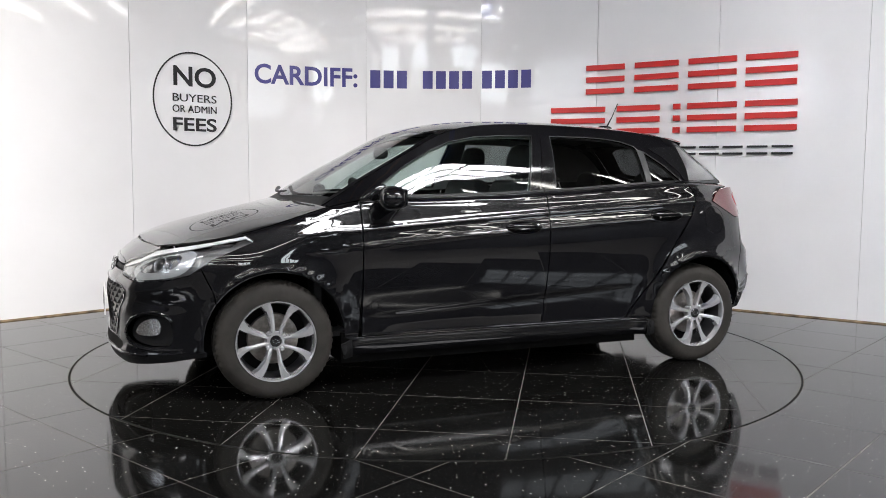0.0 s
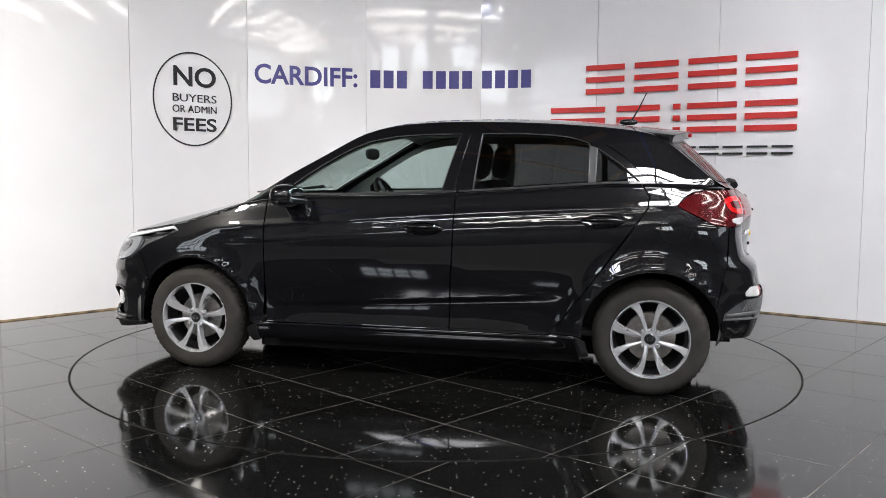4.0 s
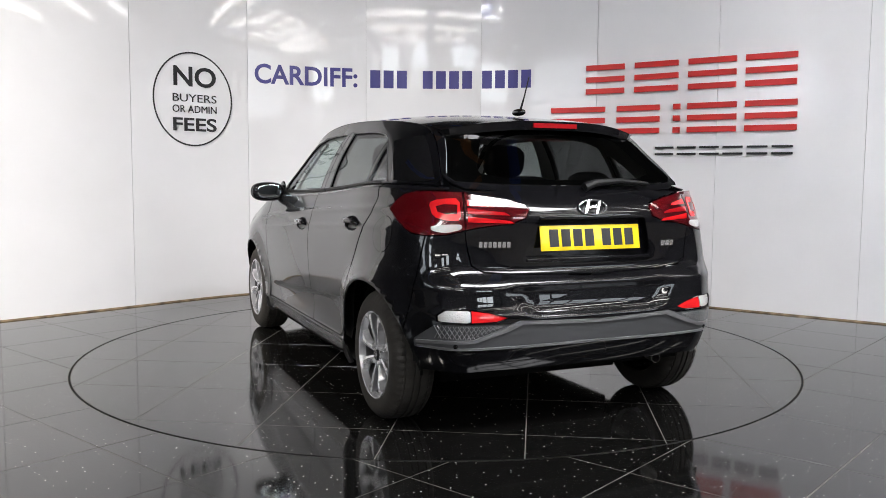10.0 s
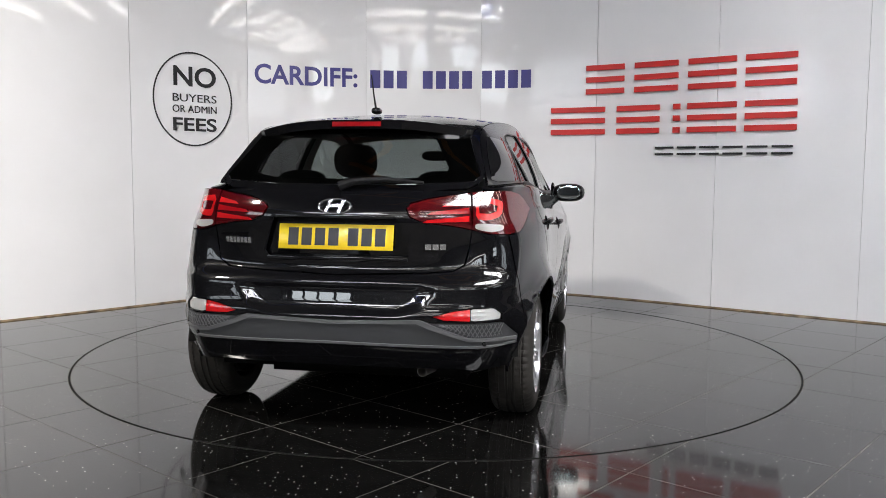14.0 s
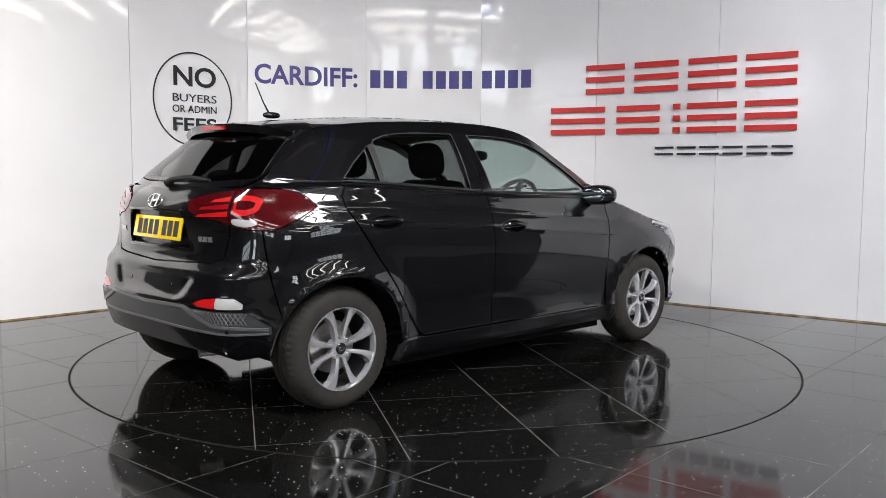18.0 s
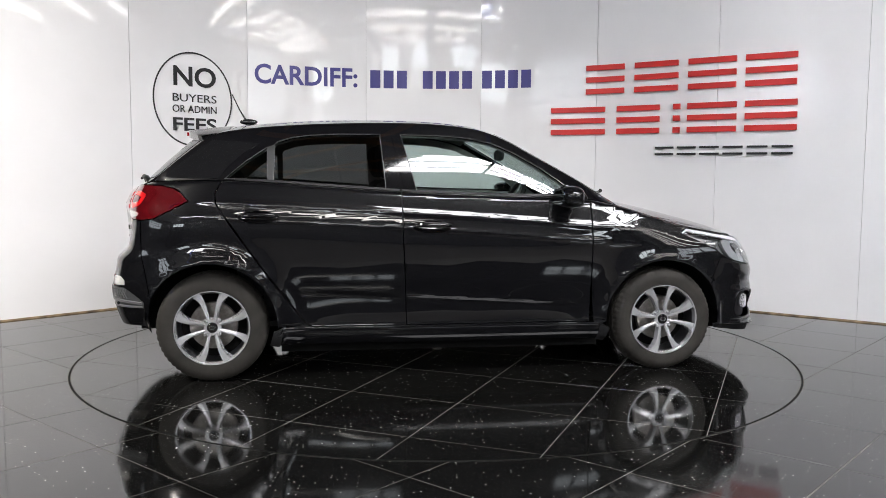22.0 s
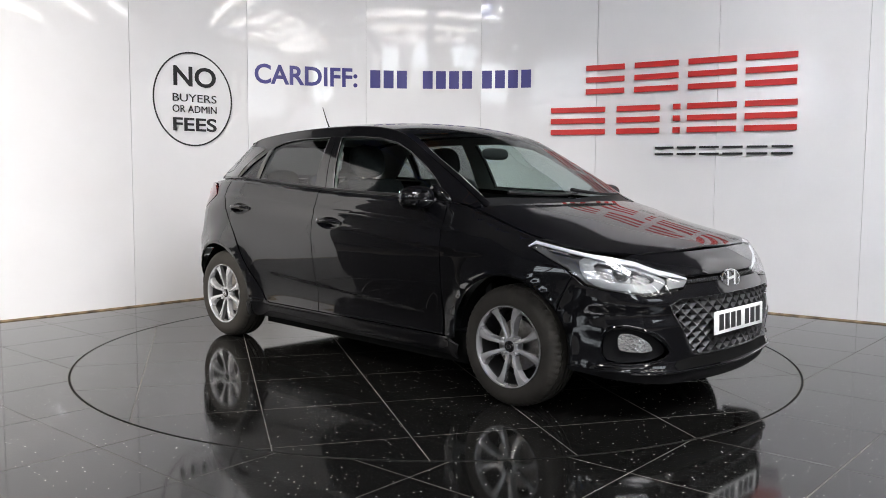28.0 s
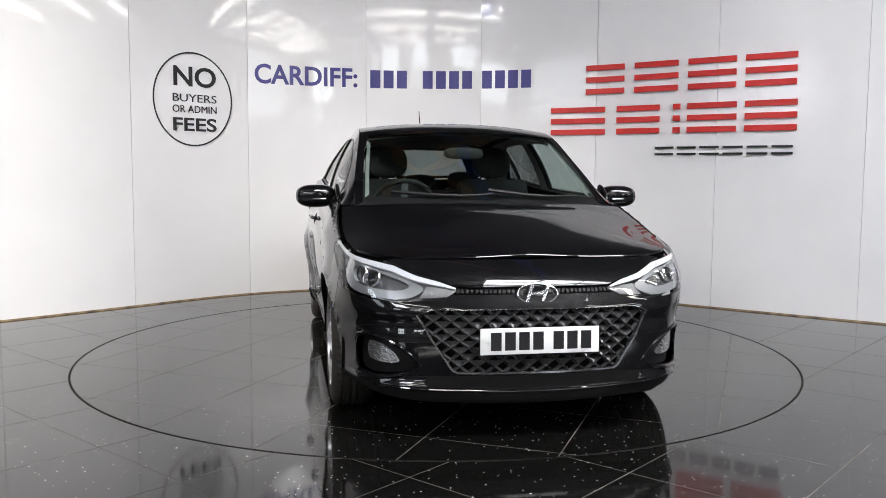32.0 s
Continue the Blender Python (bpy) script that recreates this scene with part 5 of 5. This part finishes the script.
tagged(part("grille_mesh", lattice(), GRILLEGREY, front_bumper, "", False), "dark grey diamond mesh grille", kind="stuff")
panel("upper_slot", skin, [(0.0, 0.669), (F(0.37), 0.667), (F(0.378), 0.632), (0.0, 0.632)], DARKGAP, car, "narrow black slot under the bonnet", whole=True, lift=-0.024, thick=0)
for sd in (1, -1):
    for k in range(13):
        m = frame_on(skin, F(0.105 + 0.0205 * k), 0.649, sd, -0.010)
        part("slot_bar", add_box(bmesh.new(), (-0.0065, -0.009, -0.006), (0.0065, 0.009, 0.003), m, 0.002), TRIM, car, "", False)
panel("bonnet_lip", skin, [(0.0, 0.692), (F(0.22), 0.690), (F(0.33), 0.679), (F(0.345), 0.670), (F(0.22), 0.671), (0.0, 0.671)], PAINT, car, "rounded glossy lip along the bonnet edge", whole=True, lift=0.004, thick=0.006, step=(0.03, 0.02))
panel("lower_intake", skin, [(0.0, 0.296), (F(0.38), 0.294), (F(0.47), 0.284), (F(0.49), 0.262), (F(0.47), 0.244), (0.0, 0.240)], DARKGAP, front_bumper, "dark lower air intake", whole=True, lift=0.0015, thick=0)
panel("splitter", skin, [(0.0, 0.229), (F(0.40), 0.231), (F(0.60), 0.239), (X(1.82), 0.249), (X(1.62), 0.259), (X(1.62), 0.238), (X(1.80), 0.208), (F(0.5), 0.172), (0.0, 0.162)], MATT, front_bumper, "black lower splitter", whole=True, lift=-0.006, thick=0.02, step=(0.04, 0.015))
edge = []
for k in range(-24, 25):
    y = 0.70 * k / 24
    p = skin(np.array([F(abs(y))]), np.array([0.0]) + 0.229 + 0.014 * abs(y / 0.7) ** 2)[0]
    edge.append((p[0] + 0.003, math.copysign(p[1], y), p[2]))
part("splitter_edge", tube(bmesh.new(), edge, 0.0055, 8), PAINT, front_bumper, "glossy rounded splitter edge")

for sd in (1, -1):
    # front fog lamps
    pocket = panel("fog_pocket", skin, FOG, MATT, front_bumper, "black fog lamp pocket", side=sd, lift=-0.034, thick=-0.034)
    fog = panel("fog_lamp", skin, rounded([(F(0.66), 0.405), (F(0.70), 0.420), (X(1.865), 0.422), (X(1.852), 0.395), (X(1.858), 0.346), (F(0.70), 0.336), (F(0.635), 0.333), (F(0.595), 0.343), (F(0.62), 0.378)], 0.2, 1), FOGLENS, front_bumper, "small clear fog lamp", side=sd, lift=-0.018, thick=0.02, step=(0.02, 0.02))
    # brow over the fog lamp
    pts = []
    for a, b in ((F(0.50), 0.330), (F(0.545), 0.380), (F(0.60), 0.420), (F(0.66), 0.444), (F(0.71), 0.456), (X(1.86), 0.459), (X(1.81), 0.448), (X(1.783), 0.41)):
        p = skin(np.array([a]), np.array([b]))[0]
        pts.append((p[0] - 0.001, sd * (p[1] - 0.001), p[2]))
    part("fog_brow", tube(bmesh.new(), pts, [0.003, 0.006, 0.008, 0.009, 0.009, 0.008, 0.006, 0.003], 8), PAINT, front_bumper, "glossy brow over the fog lamp")
    # ledge under the fog lamp
    pts = []
    for a, b in ((F(0.53), 0.312), (F(0.58), 0.288), (F(0.64), 0.277), (F(0.69), 0.273), (X(1.86), 0.271), (X(1.80), 0.272), (X(1.74), 0.278)):
        p = skin(np.array([a]), np.array([b]))[0]
        pts.append((p[0] + 0.002, sd * (p[1] + 0.001), p[2]))
    part("fog_ledge", tube(bmesh.new(), pts, [0.003, 0.007, 0.009, 0.009, 0.009, 0.008, 0.004], 8), PAINT, front_bumper, "glossy ledge under the fog lamp")
    # headlamp inside
    lamp = LAMPS[sd]
    top = HEAD_RING[:11]
    wide = [0.004, 0.014, 0.017, 0.018, 0.019, 0.020, 0.021, 0.022, 0.021, 0.017, 0.006]
    strip = top + [(a, b - w) for (a, b), w in zip(top, wide)][::-1]
    panel("light_strip", skin, strip, WHITESTRIP, lamp, "white light strip along the headlamp top", side=sd, lift=-0.006, thick=0.012, step=(0.03, 0.01))
    outer = [(X(1.66), 0.770), (X(1.68), 0.700), (X(1.73), 0.648), (X(1.80), 0.628), (F(0.70), 0.618), (F(0.60), 0.611), (F(0.53), 0.630), (F(0.49), 0.662), (F(0.55), 0.690), (F(0.64), 0.722), (X(1.84), 0.742), (X(1.76), 0.766)]
    inside = [(X(1.735), 0.748), (X(1.752), 0.700), (X(1.80), 0.668), (F(0.72), 0.655), (F(0.64), 0.648), (F(0.585), 0.655), (F(0.56), 0.672), (F(0.60), 0.692), (F(0.68), 0.716), (X(1.81), 0.742)]
    panel("reflector_band", skin, rounded(outer, 0.25), REFLECTOR, lamp, "white curved light band", holes=[rounded(inside, 0.25)], side=sd, lift=-0.018, thick=0.02, step=(0.03, 0.02))
    panel("inner_reflector", skin, rounded([(F(0.675), 0.652), (F(0.62), 0.652), (F(0.590), 0.664), (F(0.592), 0.684), (F(0.63), 0.700), (F(0.675), 0.706)], 0.2), LAMPDARK, lamp, "silver side reflector", side=sd, lift=-0.028, thick=0.01, step=(0.03, 0.02))
    m = frame_on(skin, F(0.735), 0.700, sd, -0.034)
    bm = lathe(bmesh.new(), [(0.040, -0.004), (0.042, 0.016), (0.037, 0.020), (0.033, 0.010), (0.031, 0.002)], 32, "Z")
    bmesh.ops.transform(bm, matrix=m, verts=bm.verts)
    part("projector_ring", bm, CHROME, lamp, "chrome projector ring")
    part("projector", egg(bmesh.new(), m, (0.032, 0.032, 0.018), 2.0), GLOSS, lamp, "round projector lens")
    panel("indicator", skin, [(F(0.515), 0.620), (F(0.487), 0.668), (F(0.43), 0.664), (F(0.352), 0.654), (F(0.395), 0.627)], INDICATOR, lamp, "ribbed indicator lens", side=sd, lift=-0.012, thick=0.01, step=(0.03, 0.02))
    # tail lamp details
    red = [(X(-1.66), 1.018), (X(-1.71), 1.034), (T(0.645), 1.038), (T(0.635), 0.945), (X(-1.77), 0.942), (X(-1.70), 0.960)]
    panel("brake_light", lamp_skin, rounded(red, 0.2), REDGLOW, TAILS[sd][0], "bright red brake light", side=sd, lift=0.004, thick=0.002, step=(0.03, 0.03), holes=[[(X(-1.705), 1.003), (X(-1.74), 1.012), (T(0.66), 1.010), (T(0.66), 0.972), (X(-1.76), 0.970), (X(-1.72), 0.980)]])
    panel("reversing_light", lamp_skin, rounded([(T(0.632), 0.929), (X(-1.78), 0.928), (X(-1.70), 0.921), (X(-1.705), 0.902), (X(-1.755), 0.892), (T(0.70), 0.894), (T(0.632), 0.907)], 0.2), WHITELENS, TAILS[sd][0], "clear reversing light", side=sd, lift=0.004, thick=0.002, step=(0.03, 0.03))
    for k in range(3):
        z1, z2 = 1.030 - 0.034 * k, 1.006 - 0.034 * k
        tip = 0.475 - 0.045 * (1 if k else 0) - 0.02 * k
        panel("light_bar", lamp_skin, [(T(0.598), z1), (T(tip + 0.02), z1 - 0.018), (T(tip), z1 - 0.030), (T(0.598), z2)], REDGLOW if k != 1 else REDLENS, TAILS[sd][1], "red light bar", side=sd, lift=0.004, thick=0.002, step=(0.03, 0.03))
    # rear bumper lamps
    panel("bumper_reflector", skin, [(T(0.442), 0.539), (T(0.52), 0.562), (T(0.598), 0.573), (T(0.598), 0.521), (T(0.49), 0.524)], REDGLOW, rear_bumper, "red bumper reflector", side=sd, lift=-0.006, thick=0.01, step=(0.03, 0.03))
    panel("bumper_lamp", skin, rounded([(T(0.602), 0.574), (T(0.695), 0.574), (T(0.724), 0.549), (T(0.722), 0.525), (T(0.602), 0.521)], 0.1), WHITELENS, rear_bumper, "clear bumper lamp", side=sd, lift=-0.006, thick=0.01, step=(0.03, 0.03))
    for y in (0.22, 0.66):
        m = frame_on(skin, T(y), 0.419 if y > 0.5 else 0.600, sd, 0.0)
        bm = lathe(bmesh.new(), [(0.0, 0.003), (0.008, 0.003), (0.010, 0.001), (0.010, -0.01)], 16, "Z")
        bmesh.ops.transform(bm, matrix=m, verts=bm.verts)
        part("parking_sensor", bm, GLOSS, rear_bumper)
panel("insert_strip", skin, [(S_END, 0.512), (T(0.39), 0.524), (T(0.455), 0.497), (T(0.59), 0.450), (T(0.785), 0.436), (T(0.785), 0.424), (T(0.585), 0.436), (T(0.44), 0.481), (T(0.375), 0.508), (S_END, 0.497)], GREYLIGHT, rear_bumper, "pale grey ridge", whole=True, lift=0.005, thick=0.01, step=(0.04, 0.02))

panel("insert_foot", skin, [(S_END, 0.419), (T(0.70), 0.412), (T(0.785), 0.413), (T(0.785), 0.406), (T(0.70), 0.403), (S_END, 0.409)], GREYLIGHT, rear_bumper, "pale grey lower ridge", whole=True, lift=0.003, thick=0.008, step=(0.04, 0.01))


def honeycomb(sd):
    """Crossed ridges on the bumper insert under the lamps."""
    bm = bmesh.new()
    for k in range(15):
        for way in (-1, 1):
            y = 0.475 + 0.018 * k
            foot = 0.500 - 0.36 * min(max(y - 0.47, 0.0), 0.13)
            pts = []
            for z, f in ((foot, -0.5), (0.507, 0.5)):
                p = skin(np.array([T(min(max(y + way * f * 0.030, 0.47), 0.735))]), np.array([z]))[0]
                pts.append((p[0] - 0.003, sd * p[1], z))
            tube(bm, pts, 0.0022, 4)
    return bm


for sd in (1, -1):
    tagged(part("honeycomb", honeycomb(sd), GREYLIGHT, rear_bumper, "", False), "fine crossed ridges", kind="stuff")


# ---- cabin ----
def pad(lo, hi, m, bevel=0.05):
    return box(lo, hi, m, bevel)


def seat(x, y):
    st = part("front_seat", pad((-0.27, -0.25, 0.30), (0.25, 0.25, 0.52), pose(x, y, 0), 0.06), FABRIC, car, "dark cloth front seat")
    part("backrest", pad((-0.09, -0.25, 0.0), (0.07, 0.25, 0.66), pose(x - 0.24, y, 0.46, 0, -14, 0), 0.06), FABRIC, st)
    part("headrest", egg(bmesh.new(), pose(x - 0.43, y, 1.215, 0, -10, 0), (0.055, 0.135, 0.105), 2.8), FABRIC, st)
    for d in (-0.05, 0.05):
        part("headrest_post", tube(bmesh.new(), [(x - 0.40, y + d, 1.05), (x - 0.43, y + d, 1.18)], 0.007), STEEL, st)


seat(0.12, 0.36)
seat(0.12, -0.36)
bench = part("rear_bench", pad((-0.25, -0.62, 0.30), (0.25, 0.62, 0.52), pose(-0.78, 0, 0), 0.06), FABRIC, car, "dark cloth rear bench")
part("backrest", pad((-0.08, -0.62, 0.0), (0.08, 0.62, 0.60), pose(-1.05, 0, 0.42, 0, -16, 0), 0.06), FABRIC, bench)
for y in (-0.36, 0.0, 0.36):
    part("headrest", egg(bmesh.new(), pose(-1.24, y, 1.08, 0, -12, 0), (0.05, 0.13, 0.075 if y else 0.05), 2.8), FABRIC, bench)
part("parcel_shelf", box((-1.66, -0.56, 0.985), (-1.25, 0.56, 1.0)), CABIN, car)
part("dashboard", pad((0.56, -0.70, 0.62), (1.05, 0.70, 0.965), pose(0, 0, 0), 0.07), CABIN, car, "dark grey dashboard")
part("cabin_floor", box((-1.2, -0.70, 0.28), (1.0, 0.70, 0.31)), CABIN, car)
part("bulkhead", box((1.02, -0.70, 0.30), (1.06, 0.70, 0.93)), CABIN, car)
bm = bmesh.new()
ringpts = [(0.185 * math.cos(2 * math.pi * k / 32), 0.185 * math.sin(2 * math.pi * k / 32), 0) for k in range(33)]
tube(bm, ringpts, 0.015, 8)
m = pose(0.46, -0.36, 0.935, 0, -62, 0)
bmesh.ops.transform(bm, matrix=m, verts=bm.verts)
sw = part("steering_wheel", bm, CABIN, car, "three-spoke steering wheel")
part("wheel_hub", egg(bmesh.new(), m, (0.07, 0.075, 0.03), 2.4), CABIN, sw)
for a in (0, 180, 270):
    part("wheel_spoke", box((0.05, -0.02, -0.008), (0.18, 0.02, 0.008), m @ pose(0, 0, 0, 0, 0, a), 0.004), REFLECTOR if a != 270 else CABIN, sw)
part("rear_view_mirror", egg(bmesh.new(), pose(0.47, 0.0, 1.262), (0.018, 0.12, 0.036), 3.0), CABIN, car, "interior rear-view mirror")


# ---- moving things ----
def motions():
    rows = [(t, pose(0, 0, 0, 0, 0, a)) for t, a in HEADINGS]
    walk(turntable, rows)
    walk(car, [(t, m @ pose(CAR_X, CAR_Y, 0)) for t, m in rows])


CAR_X, CAR_Y = -0.056, 0.078
bm = bmesh.new()
lathe(bm, [(0.0, 0.004), (0.026, 0.004), (0.030, 0.0015), (0.030, -0.003)], 24, "Z")
part("centre_plate", bm, STEEL, turntable, "small bright metal centre plate")
tiles(turntable, 59.7, 0.6, 0.0, 0.0, R_TABLE - 0.012, True, -4, 4)
tiles(floor, 49.0, 0.6, -0.07, -0.29, R_TABLE + 0.004, False, -12, 12, ok=lambda x, y: abs(x) < 4.95 and -3.4 < y < 3.3)
motions()
